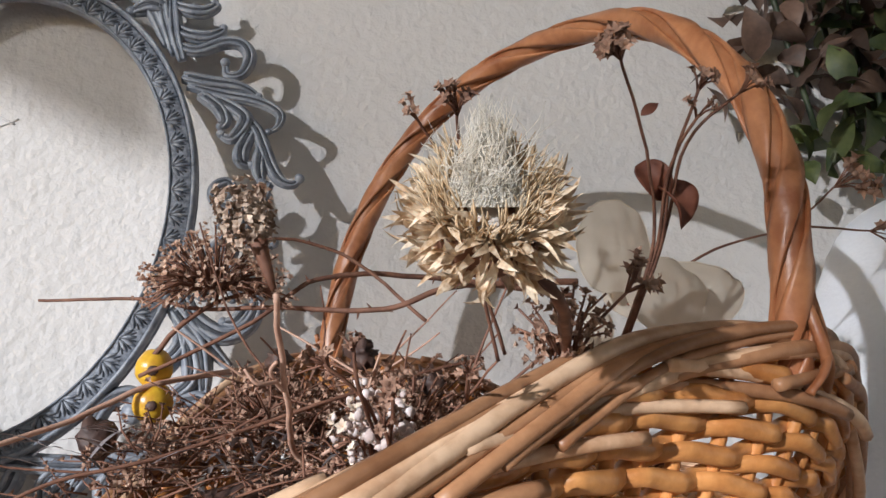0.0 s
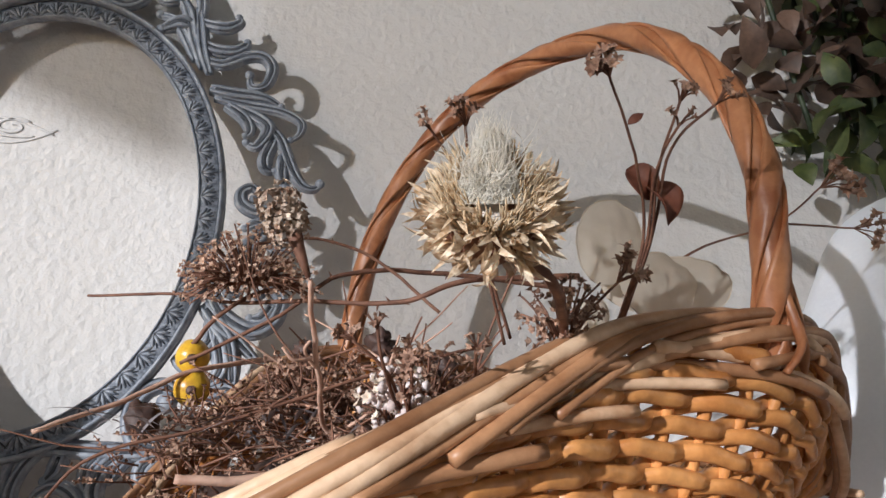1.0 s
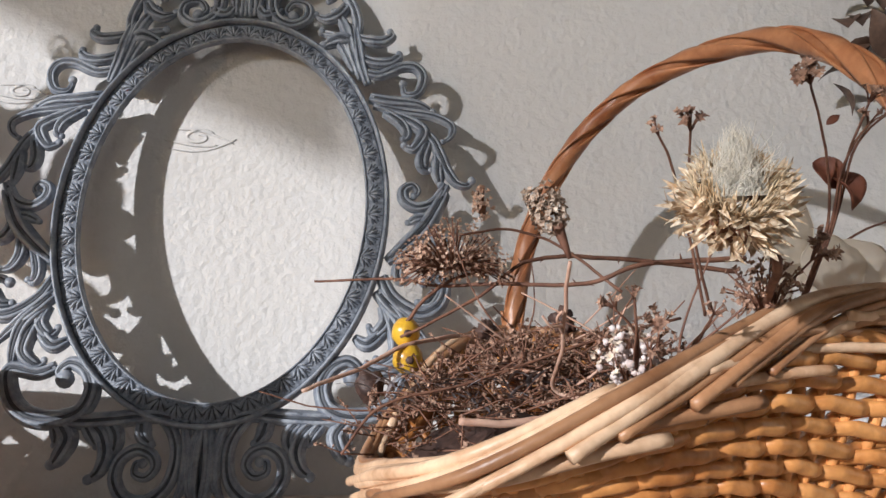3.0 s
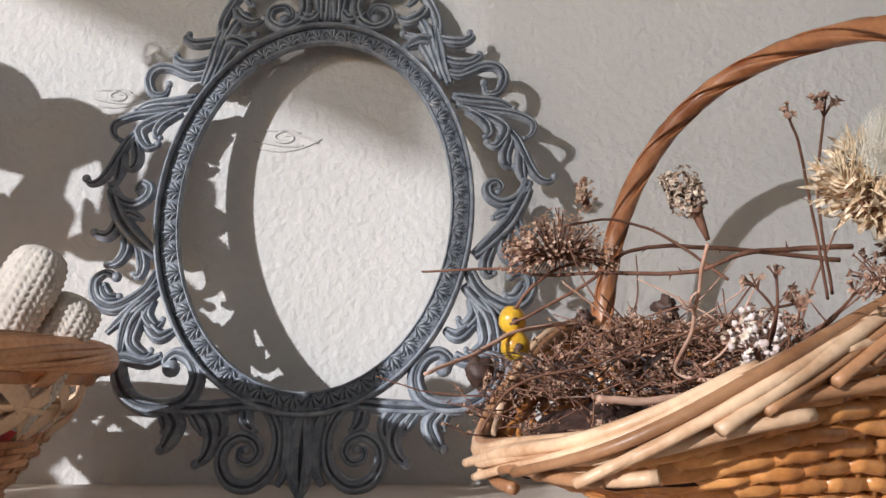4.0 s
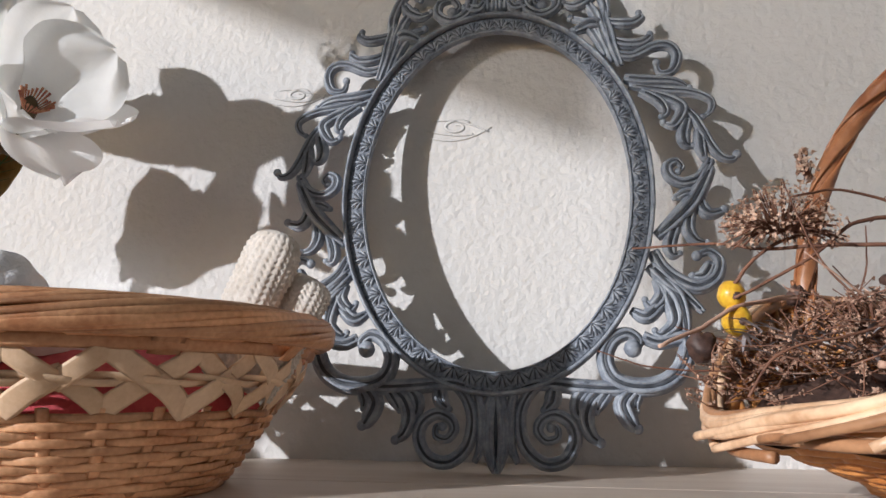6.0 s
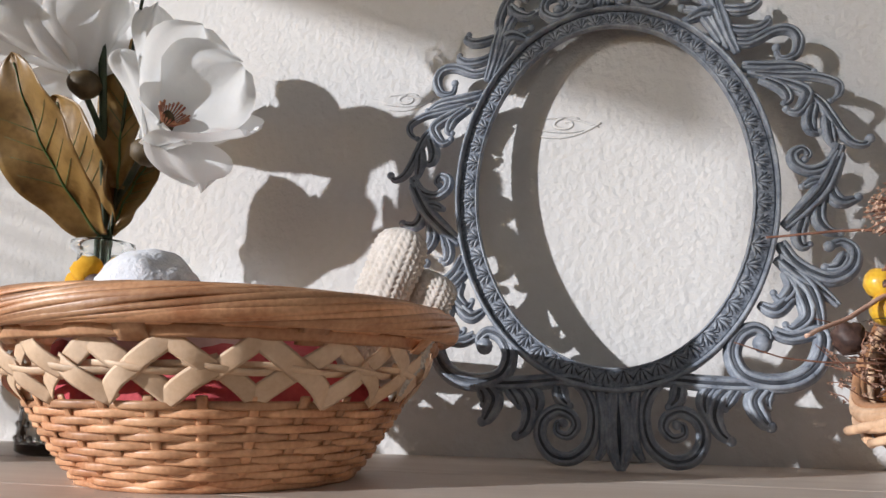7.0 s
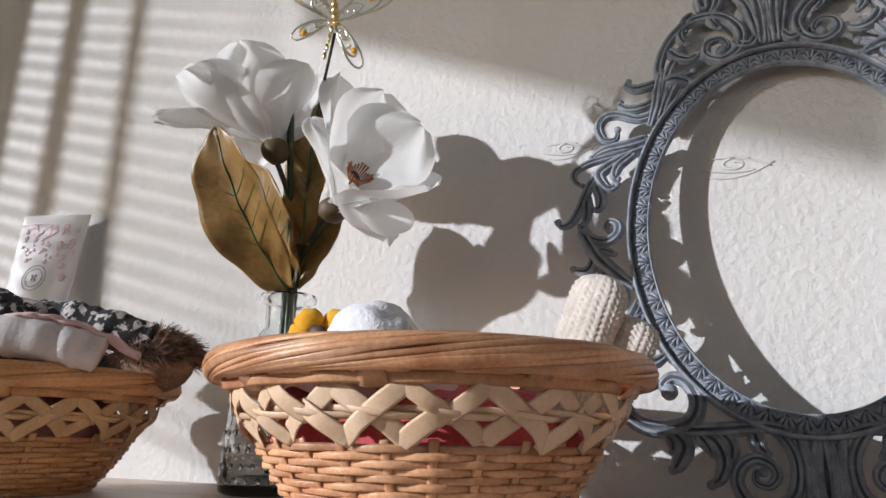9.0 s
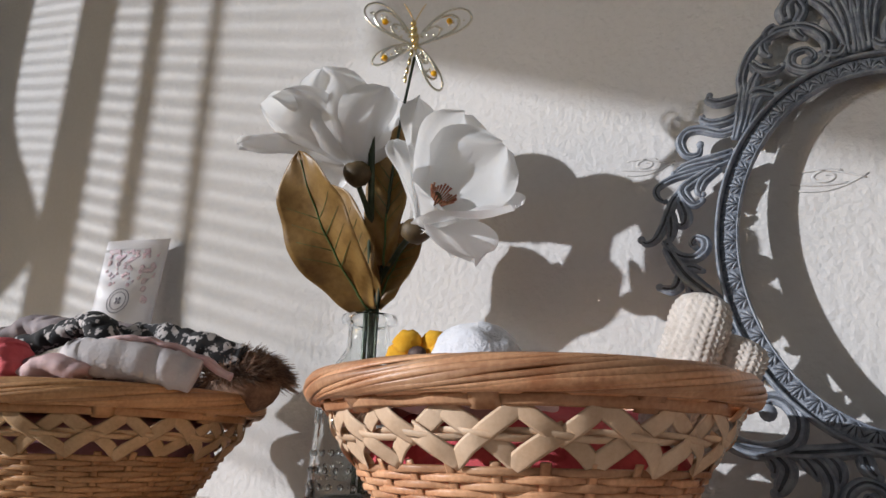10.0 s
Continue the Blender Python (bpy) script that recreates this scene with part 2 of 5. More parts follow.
    def leaf(self, base, tip, normal, width, curl=0.0, nu=4, nv=6, cup=0.2, point=1.0):
        """A pointed blade from base to tip, bowed by curl along its normal."""
        b, t, nn = Vector(base), Vector(tip), Vector(normal)
        d = t - b
        side = d.cross(nn).normalized()
        nn = side.cross(d).normalized()
        L = d.length

        def fn(u, v):
            w = width * math.sin(math.pi * min(1, v ** 0.8 * 0.97 + 0.03)) ** point
            s = (u - 0.5) * 2
            return b + d * v + side * (s * w) + nn * (curl * L * math.sin(math.pi * v) + cup * w * s * s)
        return self.grid(fn, nu, nv)


ORIGIN = {}


def thing(name, label, category, loc=(0, 0, 0), group="", kind=""):
    ob = new(name)
    ob.location = loc
    ob.empty_display_size = 0.02
    ORIGIN[ob.name] = Vector(loc)
    return tagged(ob, label, category, group, kind)


def part(name, geo, mat, parent=None, label="", smooth=True, solid=0.0, kind="", category=""):
    """Links one mesh (built in world places) as a part of parent, or as a thing of its own."""
    o = ORIGIN[parent.name] if parent else Vector((0, 0, 0))
    me = bpy.data.meshes.new(name)
    me.from_pydata([tuple(Vector(p) - o) for p in geo.v], [], geo.f)
    me.materials.append(mat)
    me.polygons.foreach_set("use_smooth", [smooth] * len(me.polygons))
    me.update()
    ob = new(name, me)
    if parent:
        ob.parent = parent
    ORIGIN[ob.name] = o
    if solid:
        md = ob.modifiers.new("thickness", "SOLIDIFY")
        md.thickness, md.offset = solid, 0
    return tagged(ob, label, category, "", kind)


def spline(pts, per=6, closed=False):
    """Points of a smooth curve through pts."""
    P = [Vector(p) for p in pts]
    m, out = len(P), []
    for i in range(m if closed else m - 1):
        g = (lambda k: P[k % m]) if closed else (lambda k: P[min(max(k, 0), m - 1)])
        a, b, c, d = g(i - 1), g(i), g(i + 1), g(i + 2)
        for j in range(per):
            t = j / per
            out.append(0.5 * ((2 * b) + (c - a) * t + (2 * a - 5 * b + 4 * c - d) * t * t + (3 * b - a - 3 * c + d) * t ** 3))
    if not closed:
        out.append(P[-1])
    return out


def rnd(a, b):
    return random.uniform(a, b)


def rdir():
    while True:
        v = Vector((rnd(-1, 1), rnd(-1, 1), rnd(-1, 1)))
        if 0.1 < v.length < 1:
            return v.normalized()


# ---- the room ----
def slab(name, a, b, mat, label, category):
    return part(name, Geo().box(a, b), mat, None, label, smooth=False, kind="structure", category=category)


slab("wall_back", (-1.9, 0, -0.8), (2.3, 0.1, 1.7), PLASTER, "cream wall with rough embossed plaster texture", "wall")
slab("wall_right", (2.2, -2.8, -0.8), (2.3, 0, 1.7), PLAIN, "plain off-white painted side wall", "wall")
slab("floor", (-1.9, -2.9, -0.9), (2.3, 0.1, -0.8), PLAIN, "plain pale floor below the shelf", "floor")
slab("ceiling", (-1.9, -2.9, 1.7), (2.3, 0.1, 1.8), PLAIN, "plain off-white ceiling", "ceiling")
side = Geo()
side.box((-1.9, -2.8, -0.8), (-1.8, 0, 0.1)).box((-1.9, -2.8, 1.25), (-1.8, 0, 1.7))
side.box((-1.9, -2.8, 0.1), (-1.8, -2.33, 1.25)).box((-1.9, -0.55, 0.1), (-1.8, 0, 1.25))
part("wall_left", side, PLAIN, None, "off-white side wall with a window opening", False, kind="structure", category="wall")
# unseen wall; its opening is made up to hold the front fill lamp
front = Geo()
front.box((-1.8, -2.9, -0.8), (2.2, -2.8, 0.1)).box((-1.8, -2.9, 1.4), (2.2, -2.8, 1.7))
front.box((-1.8, -2.9, 0.1), (-0.7, -2.8, 1.4)).box((0.9, -2.9, 0.1), (2.2, -2.8, 1.4))
part("wall_front", front, PLAIN, None, "unseen off-white wall with an opening added for the fill lamp", False, kind="structure", category="wall")
shelf = thing("shelf", "pale pine shelf of glued boards along the wall", "shelf", (0, -0.18, -0.028), kind="structure")
for i in range(3):
    part("board", Geo().box((-1.7, -0.36 + i * 0.12 + 0.0006, -0.028), (1.6, -0.24 + i * 0.12 - 0.0006, 0.0)), SHELF, shelf, smooth=False)

# the slatted blinds of the side window and an added curtain shape, all unseen
def slat_blind(label, y0, y1, z0, count, step, tilt, lean, tapes, half=0.012):
    """A blind of thin slats from y0 to y1; lean lifts the end at y1."""
    b = thing("window_blind", label, "blind", (-1.84, (y0 + y1) / 2, 1.24), group="window blinds")
    c, s = half * math.cos(radians(tilt)), half * math.sin(radians(tilt))
    for i in range(count):
        z = z0 + i * step
        a = [(-1.84 - c, y0, z - s), (-1.84 + c, y0, z + s), (-1.84 + c, y1, z + s + lean), (-1.84 - c, y1, z - s + lean)]
        g = Geo().add(a + [(x, y, q - 0.0012) for x, y, q in a], [(0, 1, 2, 3), (7, 6, 5, 4), (0, 4, 5, 1), (1, 5, 6, 2), (2, 6, 7, 3), (3, 7, 4, 0)])
        part("slat", g, PLAIN, b, smooth=False)
    for y, w in tapes:
        part("ladder_tape", Geo().box((-1.858, y - w, z0 - 0.02), (-1.857, y + w, 1.25)), PLAIN, b, smooth=False)
    return b


# added blind: dims the sun right of the oval frame
slat_blind("unseen slatted blind added in the window to dim sun on the right", -2.32, -1.80, 0.80, 34, 0.013, 20, -0.085, (), 0.006)
slat_blind("half-lowered slatted blind hanging askew in the window", -1.785, -1.27, 0.822, 32, 0.013, 20, 0.09, (), 0.006)
slat_blind("slatted blind with wide tapes covering one casement", -1.25, -0.79, 0.42, 31, 0.027, -2, 0.0, ((-1.04, 0.013), (-0.925, 0.02), (-0.81, 0.022)))
slat_blind("slatted blind with open slats beside the curtain", -0.785, -0.57, 0.42, 35, 0.0235, -6, -0.02, ((-0.765, 0.025),))
# added screen; its edge is curved to trim the sun patch on the wall
curtain = thing("curtain", "unseen curtain shape added at the window edge to block sun", "curtain", (-1.82, -0.55, 0.1))


def curtain_edge(z):
    return -0.56 - 0.15 * math.exp(-((z - 0.57) / 0.13) ** 2)


part("sun_blocker", Geo().grid(lambda u, v: Vector((-1.815 + 0.012 * math.sin(u * 22), -0.50 + (curtain_edge(0.1 + 1.25 * v) + 0.50) * u, 0.1 + 1.25 * v)), 40, 40), PLAIN, curtain, solid=0.002)

# faint grey swirls on the plaster
SWIRL = material("soft_grey_swirl", (0.575, 0.555, 0.535), (0.66, 0.64, 0.62), 300, 0.9, 0.1, 600, 0.0004)
for cx, cz, k in ((-0.034, 0.259, 1.0), (-0.168, 0.2945, 0.85)):
    sw = thing("wall_swirl", "faint grey swirl like an open eye on the plaster", "wall tracing", (cx, 0, cz), group="traced swirls")
    spin = [(k * (0.0125 - 0.0095 * q) * math.cos(7.6 * q + 0.5), k * (0.0062 - 0.0045 * q) * math.sin(7.6 * q + 0.5)) for q in (i / 26 for i in range(27))]
    top = [(k * (-0.02 + 0.046 * q), k * (0.006 + 0.0035 * math.sin(math.pi * q * 1.1) - 0.010 * q)) for q in (i / 14 for i in range(15))]
    low = [(k * (-0.026 + 0.04 * q), k * (-0.002 - 0.005 * math.sin(math.pi * q * 0.62))) for q in (i / 14 for i in range(15))]
    low2 = [(k * (-0.022 + 0.05 * q), k * (-0.0085 - 0.004 * math.sin(math.pi * q) + 0.007 * q * q)) for q in (i / 14 for i in range(15))]
    for c, w in ((spin, 0.0013), (top, 0.0009), (low, 0.001), (low2, 0.0009)):
        pts = [(cx + x, -0.0004, cz + z) for x, z in c]
        part("stroke", Geo().sweep(pts, [w * (0.5 + 0.5 * math.sin(math.pi * (0.1 + 0.8 * i / len(pts)))) for i in range(len(pts))], 0.0003, [Vector((0, -1, 0))] * len(pts), 6), SWIRL, sw)

# ---- oval frame ----
LEANY = 0.15
frame_thing = thing("oval_frame", "blue-grey painted ornate oval frame with scrolls, leaning on the wall", "picture frame", (0, -0.062, 0))


def fp(u, v, out=0.0):
    """A place on the leaning frame: u across, v up it (metres), out towards the room."""
    z = v / 1.011
    return Vector((u, -0.062 + LEANY * z - out * 0.989, z + out * 0.148))


FN = Vector((0, -0.989, 0.148))


def oval(a, b, n=96):
    return [(a * math.cos(2 * math.pi * i / n) - 0.0015, 0.198 + b * math.sin(2 * math.pi * i / n)) for i in range(n)]


def ring_band(a, b, w, th, out):
    pts = [fp(u, v, out) for u, v in oval(a, b)]
    return Geo().sweep(pts, w, th, [FN] * len(pts), 10, True)


part("back_band", ring_band(0.1045, 0.1425, 0.0085, 0.003, 0.003), FRAMEPAINT, frame_thing)
part("outer_rim", ring_band(0.1112, 0.1492, 0.0017, 0.0038, 0.008), FRAMEPAINT, frame_thing)
part("inner_rim", ring_band(0.0972, 0.1352, 0.0009, 0.0026, 0.0055), FRAMEPAINT, frame_thing)
part("sunk_band", ring_band(0.1035, 0.1415, 0.0062, 0.0010, 0.0062), BANDPAINT, frame_thing, "darker patinated sunk band")
for i in range(56):
    a = 2 * math.pi * (i + 0.5) / 56
    ca, sa = math.cos(a), math.sin(a)
    c2 = Vector((0.1045 * ca - 0.0015, 0.198 + 0.1425 * sa))
    d = Vector((ca / 0.1045, sa / 0.1425)).normalized()
    t = Vector((-d.y, d.x))
    g = Geo()
    for k in (-2, -1, 0, 1, 2):
        e = (d * math.cos(k * 0.5) + t * math.sin(k * 0.5))
        p0, p1 = c2 - d * 0.0066, c2 - d * 0.0066 + e * (0.0108 - 0.0012 * abs(k))
        g.sweep([fp(*p0, 0.0066), fp(*(p0.lerp(p1, 0.6)), 0.0078), fp(*p1, 0.0068)], [0.0005, 0.0011, 0.0006], [0.0005, 0.0011, 0.0005], [FN] * 3, 5)
    so = part("shell_ornament", g, FRAMEPAINT, frame_thing)
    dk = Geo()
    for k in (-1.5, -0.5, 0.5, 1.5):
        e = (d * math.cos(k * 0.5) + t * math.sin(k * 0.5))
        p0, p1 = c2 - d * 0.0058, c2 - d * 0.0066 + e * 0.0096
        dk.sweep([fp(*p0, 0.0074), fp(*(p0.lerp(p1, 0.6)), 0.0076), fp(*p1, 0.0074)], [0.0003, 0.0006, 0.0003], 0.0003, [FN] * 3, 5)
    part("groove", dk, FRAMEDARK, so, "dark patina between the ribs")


def scroll(pts, w0, w1, curl):
    """One carved scroll or leaf lobe (mm on the frame) and its mirror image; curl ends it in a knob."""
    c = spline([(u / 1000, v / 1000, 0) for u, v in pts], 7)
    fat = 1.28 if len(pts) <= 5 else (0.98 if len(pts) <= 8 else 0.88)
    m = len(c)
    for mirror in (1, -1):
        g, dark = Geo(), Geo()
        for off, k, h in ((0.0, 1.0, 0.0), (0.42, 0.34, 1.0), (-0.42, 0.34, 1.0)):
            P, W, T = [], [], []
            for i, p in enumerate(c):
                s = i / (m - 1)
                w = (w0 * (1 - s) + w1 * s) / 1000 * (0.62 + 0.5 * math.sin(math.pi * min(1, s * 0.95 + 0.08))) * fat
                q = c[min(i + 1, m - 1)] - c[max(i - 1, 0)]
                q = Vector((-q.y, q.x, 0)).normalized()
                x = p + q * (w * off)
                P.append(fp(x.x * mirror, x.y, 0.0035 + h * w * 0.5 + 0.002 * math.sin(math.pi * s)))
                W.append(w * k * (1 if not h else 0.9))
                T.append(w * (0.6 if not h else 0.36))
            g.sweep(P, W, T, [FN] * m, 8 if not h else 5)
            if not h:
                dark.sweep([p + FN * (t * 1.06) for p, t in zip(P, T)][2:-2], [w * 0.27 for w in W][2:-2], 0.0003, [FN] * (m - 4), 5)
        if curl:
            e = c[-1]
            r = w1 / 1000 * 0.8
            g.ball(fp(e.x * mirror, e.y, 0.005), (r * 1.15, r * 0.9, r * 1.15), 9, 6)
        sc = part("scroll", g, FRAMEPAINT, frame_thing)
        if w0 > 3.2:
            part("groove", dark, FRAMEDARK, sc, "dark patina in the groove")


scroll([(-94, 296), (-89, 312), (-86, 330), (-83, 348)], 3, 4, 0)
scroll([(-89, 300), (-82, 322), (-76, 345), (-66, 362)], 3, 4, 0)
scroll([(-84, 306), (-76, 324), (-68, 336), (-58, 341)], 3, 3.5, 1)
scroll([(-84, 337), (-94, 333), (-104, 332), (-111, 337), (-110, 342)], 4, 3, 1)
scroll([(-85, 321), (-97, 314), (-109, 313), (-116, 318), (-117, 322)], 4, 3, 1)
scroll([(-87, 308), (-102, 303), (-119, 310), (-130, 309), (-135, 300), (-131, 288), (-122, 287), (-120, 296)], 5, 3.5, 1)
scroll([(-96, 284), (-111, 280), (-131, 278), (-142, 273)], 4.5, 2.5, 1)
scroll([(-99, 278), (-121, 272), (-142, 268), (-155, 261), (-155, 253), (-149, 248)], 4.5, 2.5, 1)
scroll([(-107, 272), (-119, 262), (-123, 253), (-120, 250)], 4, 2.5, 1)
scroll([(-114, 270), (-128, 262), (-135, 254), (-128, 242), (-121, 245)], 4.5, 3, 1)
scroll([(-131, 262), (-142, 249), (-147, 237), (-152, 224), (-158, 215), (-165, 213), (-169, 217)], 4.5, 3.5, 1)
scroll([(-139, 249), (-134, 234), (-135, 226), (-140, 225)], 4, 3, 1)
scroll([(-146, 238), (-145, 223), (-147, 214)], 4, 3, 1)
scroll([(-151, 214), (-143, 201), (-131, 196), (-122, 201), (-121, 209), (-127, 213), (-131, 209), (-128, 205)], 5, 3, 1)
scroll([(-150, 208), (-142, 192), (-134, 179), (-120, 165), (-110, 157)], 4.5, 5, 0)
scroll([(-140, 189), (-142, 176), (-147, 172), (-156, 175)], 4, 3.5, 1)
scroll([(-139, 189), (-131, 188), (-124, 185)], 3.5, 2.5, 1)
scroll([(-135, 179), (-131, 162), (-135, 153), (-143, 151)], 4, 3, 1)
scroll([(-124, 166), (-118, 151), (-119, 143), (-124, 144)], 4, 2.5, 1)
scroll([(-107, 146), (-113, 133), (-123, 124), (-134, 120), (-145, 126), (-149, 138), (-143, 145), (-135, 142)], 6, 4, 1)
scroll([(-144, 137), (-138, 128), (-131, 128)], 3.5, 3, 1)
scroll([(-104, 136), (-114, 124), (-125, 114), (-136, 103)], 4.5, 3, 0)
scroll([(-108, 128), (-119, 115), (-123, 100), (-124, 88)], 5, 3.5, 0)
scroll([(-110, 124), (-115, 111), (-117, 96), (-108, 88), (-104, 91)], 5, 2.5, 1)
scroll([(-108, 126), (-110, 115), (-103, 107), (-99, 112)], 4, 2.5, 1)
scroll([(-110, 110), (-99, 100), (-90, 105)], 4, 3.5, 0)
scroll([(-96, 87), (-106, 83), (-121, 86), (-124, 80), (-118, 65), (-106, 56), (-90, 54), (-76, 59), (-71, 72), (-76, 84), (-86, 89), (-93, 84), (-89, 79)], 6.5, 6.5, 1)
scroll([(-114, 62), (-102, 55), (-75, 53), (-53, 54), (-30, 56), (-13, 52)], 4, 6, 0)
scroll([(-89, 53), (-81, 43), (-85, 32), (-89, 28)], 5, 4, 1)
scroll([(-91, 50), (-88, 44), (-89, 39)], 3.5, 2.5, 1)
scroll([(-70, 53), (-61, 45), (-57, 34), (-60, 24), (-66, 19)], 4.5, 3.5, 1)
scroll([(-60, 54), (-53, 46), (-52, 38), (-56, 31)], 4, 3, 1)
scroll([(-73, 52), (-67, 44), (-64, 38)], 3.5, 2.5, 1)
scroll([(-30, 58), (-20, 47), (-15.5, 33), (-18.5, 16), (-30, 6), (-43, 8), (-50, 19), (-48, 30), (-39, 36), (-30, 33), (-27, 26), (-32, 20), (-39, 22), (-39, 28), (-35, 28)], 5.4, 3.4, 1)
scroll([(-12, 50), (-8.5, 34), (-9.5, 16), (-14, 6)], 3, 2.5, 0)
scroll([(-38, 53), (-36, 44), (-31, 39)], 4.5, 3, 1)
scroll([(-2, 52), (-5, 36), (-5, 14), (0, -1)], 3, 3, 0)
scroll([(-84, 332), (-85, 352), (-77, 373), (-65, 386), (-52, 391), (-36, 389), (-25, 379), (-20, 366), (-24, 352), (-36, 346), (-47, 353), (-46, 364), (-36, 367), (-31, 360), (-36, 355)], 6, 5, 1)
scroll([(-76, 366), (-70, 356), (-61, 352), (-53, 357)], 4.5, 3, 1)
scroll([(-66, 384), (-66, 374), (-62, 369)], 3.5, 2.5, 1)
scroll([(-80, 332), (-72, 333), (-60, 329)], 6, 4, 1)
scroll([(-55, 397), (-62, 390), (-62, 382)], 5, 2.5, 1)
scroll([(-43, 397), (-41, 385), (-35, 378)], 4, 2.5, 1)
scroll([(-26, 362), (-21, 356), (-14, 355), (-8, 366)], 4, 4, 0)
scroll([(-7, 356), (-10, 375), (-14, 393), (-22, 409), (-29, 416), (-34, 408)], 5, 4, 1)
scroll([(-5, 355), (-5, 381), (-8, 402), (-11, 422)], 4.5, 4, 0)
scroll([(-2, 354), (-1, 382), (-2, 402), (-2, 424)], 4, 4, 0)
scroll([(-46, 400), (-47, 410), (-41, 418), (-33, 418)], 6, 5, 0)
scroll([(-40, 396), (-35, 406), (-38, 419), (-30, 434), (-16, 438), (-8, 426)], 6, 4, 1)
lobe = Geo()
for u in (-0.0028, 0.0028):
    P = [fp(u * math.sin(math.pi * (0.12 + 0.86 * s)), 0.002 + 0.05 * s, 0.006) for s in (i / 10 for i in range(11))]
    lobe.sweep(P, 0.0016, 0.002, [FN] * 11, 6)
part("centre_drop", lobe, FRAMEPAINT, frame_thing)
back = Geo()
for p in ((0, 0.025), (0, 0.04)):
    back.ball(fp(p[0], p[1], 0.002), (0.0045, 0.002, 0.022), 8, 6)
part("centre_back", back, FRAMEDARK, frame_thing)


# ---- round reed baskets ----
def round_basket(cx, cy, z0, turn, R, H, reed, pale, label, seed):
    random.seed(seed)
    b = thing("reed_basket", label, "basket", (cx, cy, z0), group="round reed baskets")
    C = Vector((cx, cy, z0))

    def at(a, r, z):
        return C + Vector((r * math.cos(a + turn), r * math.sin(a + turn), z))

    def rad(z):
        k = z / H
        return R * (0.535 + 0.425 * k ** 0.78)

    N = 28
    # woven lower wall
    rows, zw = 11, 0.47 * H
    for j in range(rows):
        z = 0.003 + (zw - 0.003) * (j + 0.5) / rows
        m = N * 6
        pts, nor = [], []
        for i in range(m):
            a = 2 * math.pi * i / m
            w = math.sin(a * N / 2 + math.pi * j)
            pts.append(at(a, rad(z) + 0.0017 * w + 0.0006 * noise.noise(Vector((a * 3, j, seed))), z + 0.0009 * noise.noise(Vector((a * 2.2, j * 5.1, seed + 3)))))
            nor.append(Vector((math.cos(a + turn), math.sin(a + turn), -0.25)))
        part("weaver", Geo().sweep(pts, zw / rows * 0.55, 0.0008, nor, 6, True), reed, b)
    for i in range(N):
        a = 2 * math.pi * (i + 0.5) / N
        pts = [at(a, rad(z), z) for z in (0.0, zw * 0.5, zw, zw * 1.06)]
        part("stake", Geo().sweep(pts, 0.0026, 0.0007, [Vector((math.cos(a + turn), math.sin(a + turn), 0))] * 4, 6), reed, b)
    for j, (rr, zz) in enumerate(((0.55, 0.0022), (0.545, 0.006))):
        m = 120
        pts = [at(2 * math.pi * i / m, R * rr + 0.0006 * math.sin(i * 0.9 + j), zz) for i in range(m)]
        part("base_hoop", Geo().sweep(pts, 0.003, 0.0022, None, 8, True), reed, b)
    part("base", Geo().lathe([(0.001, 0.004), (R * 0.535, 0.004), (R * 0.535, 0.0015), (0.001, 0.0015)], C, 48), reed, b)
    # open band of broad flat strips folded to points above and below
    M, z1, z2 = 20, zw - 0.001, 0.80 * H
    zm, da = (z1 + z2) / 2, 2 * math.pi / 20
    for i in range(M):
        a0 = da * (i + rnd(-0.07, 0.07))
        for up in (1, -1):
            zt = (z2 if up > 0 else z1) + rnd(-0.0012, 0.0012)
            skew = rnd(-0.05, 0.05)
            for sgn in (1, -1):
                over = (i * 7 + up) % 3 > 0 if sgn > 0 else (i * 5 + up) % 4 < 2
                wd, tw = rnd(0.0041, 0.0052), rnd(-0.25, 0.25)
                pts, nor = [], []
                for k in range(13):
                    s = k / 12
                    a = a0 + da * (sgn * (0.66 * s - 0.07) + skew * (1 - s))
                    z = zt + (zm - up * 0.0025 - zt) * s ** 0.85
                    lift = -0.0006 + 0.0042 * math.sin(math.pi * min(1, s * 0.75 + 0.08)) ** 2 * (1.0 if over else 0.6) + (0.0012 if over else 0.0) - 0.003 * max(0.0, s - 0.8) * 5 * (0 if over else 1)
                    pts.append(at(a, rad(z) + lift, z))
                    b2 = a + turn - sgn * 0.45 * (1 - s)
                    nor.append(Vector((math.cos(b2), math.sin(b2), -0.3 + up * (0.45 * (1 - s) + tw * s))))
                part("zigzag_strip", Geo().sweep(pts, [wd * (0.72 if k == 0 else 0.9 if k in (1, 12) else 1.0) for k in range(13)], 0.00035, nor, 8), pale, b)
    for ph in (0, math.pi):
        m = 160
        pts = [at(2 * math.pi * i / m, rad(zm) + 0.0016 + 0.0028 * math.sin(10 * 2 * math.pi * i / m + ph), zm + 0.0016 * math.cos(10 * 2 * math.pi * i / m + ph)) for i in range(m)]
        part("waist_strip", Geo().sweep(pts, 0.0005, 0.0022, None, 6, True), pale, b)
    # band under the rim
    for j, zz in enumerate((0.80, 0.855)):
        m = 160
        pts, nor = [], []
        for i in range(m):
            a = 2 * math.pi * i / m
            pts.append(at(a, rad(zz * H) + 0.003 + 0.0018 * math.sin(a * 16 + j * math.pi), zz * H))
            nor.append(Vector((math.cos(a + turn), math.sin(a + turn), -0.3)))
        part("band_strip", Geo().sweep(pts, 0.0034, 0.0008, nor, 6, True), reed, b)
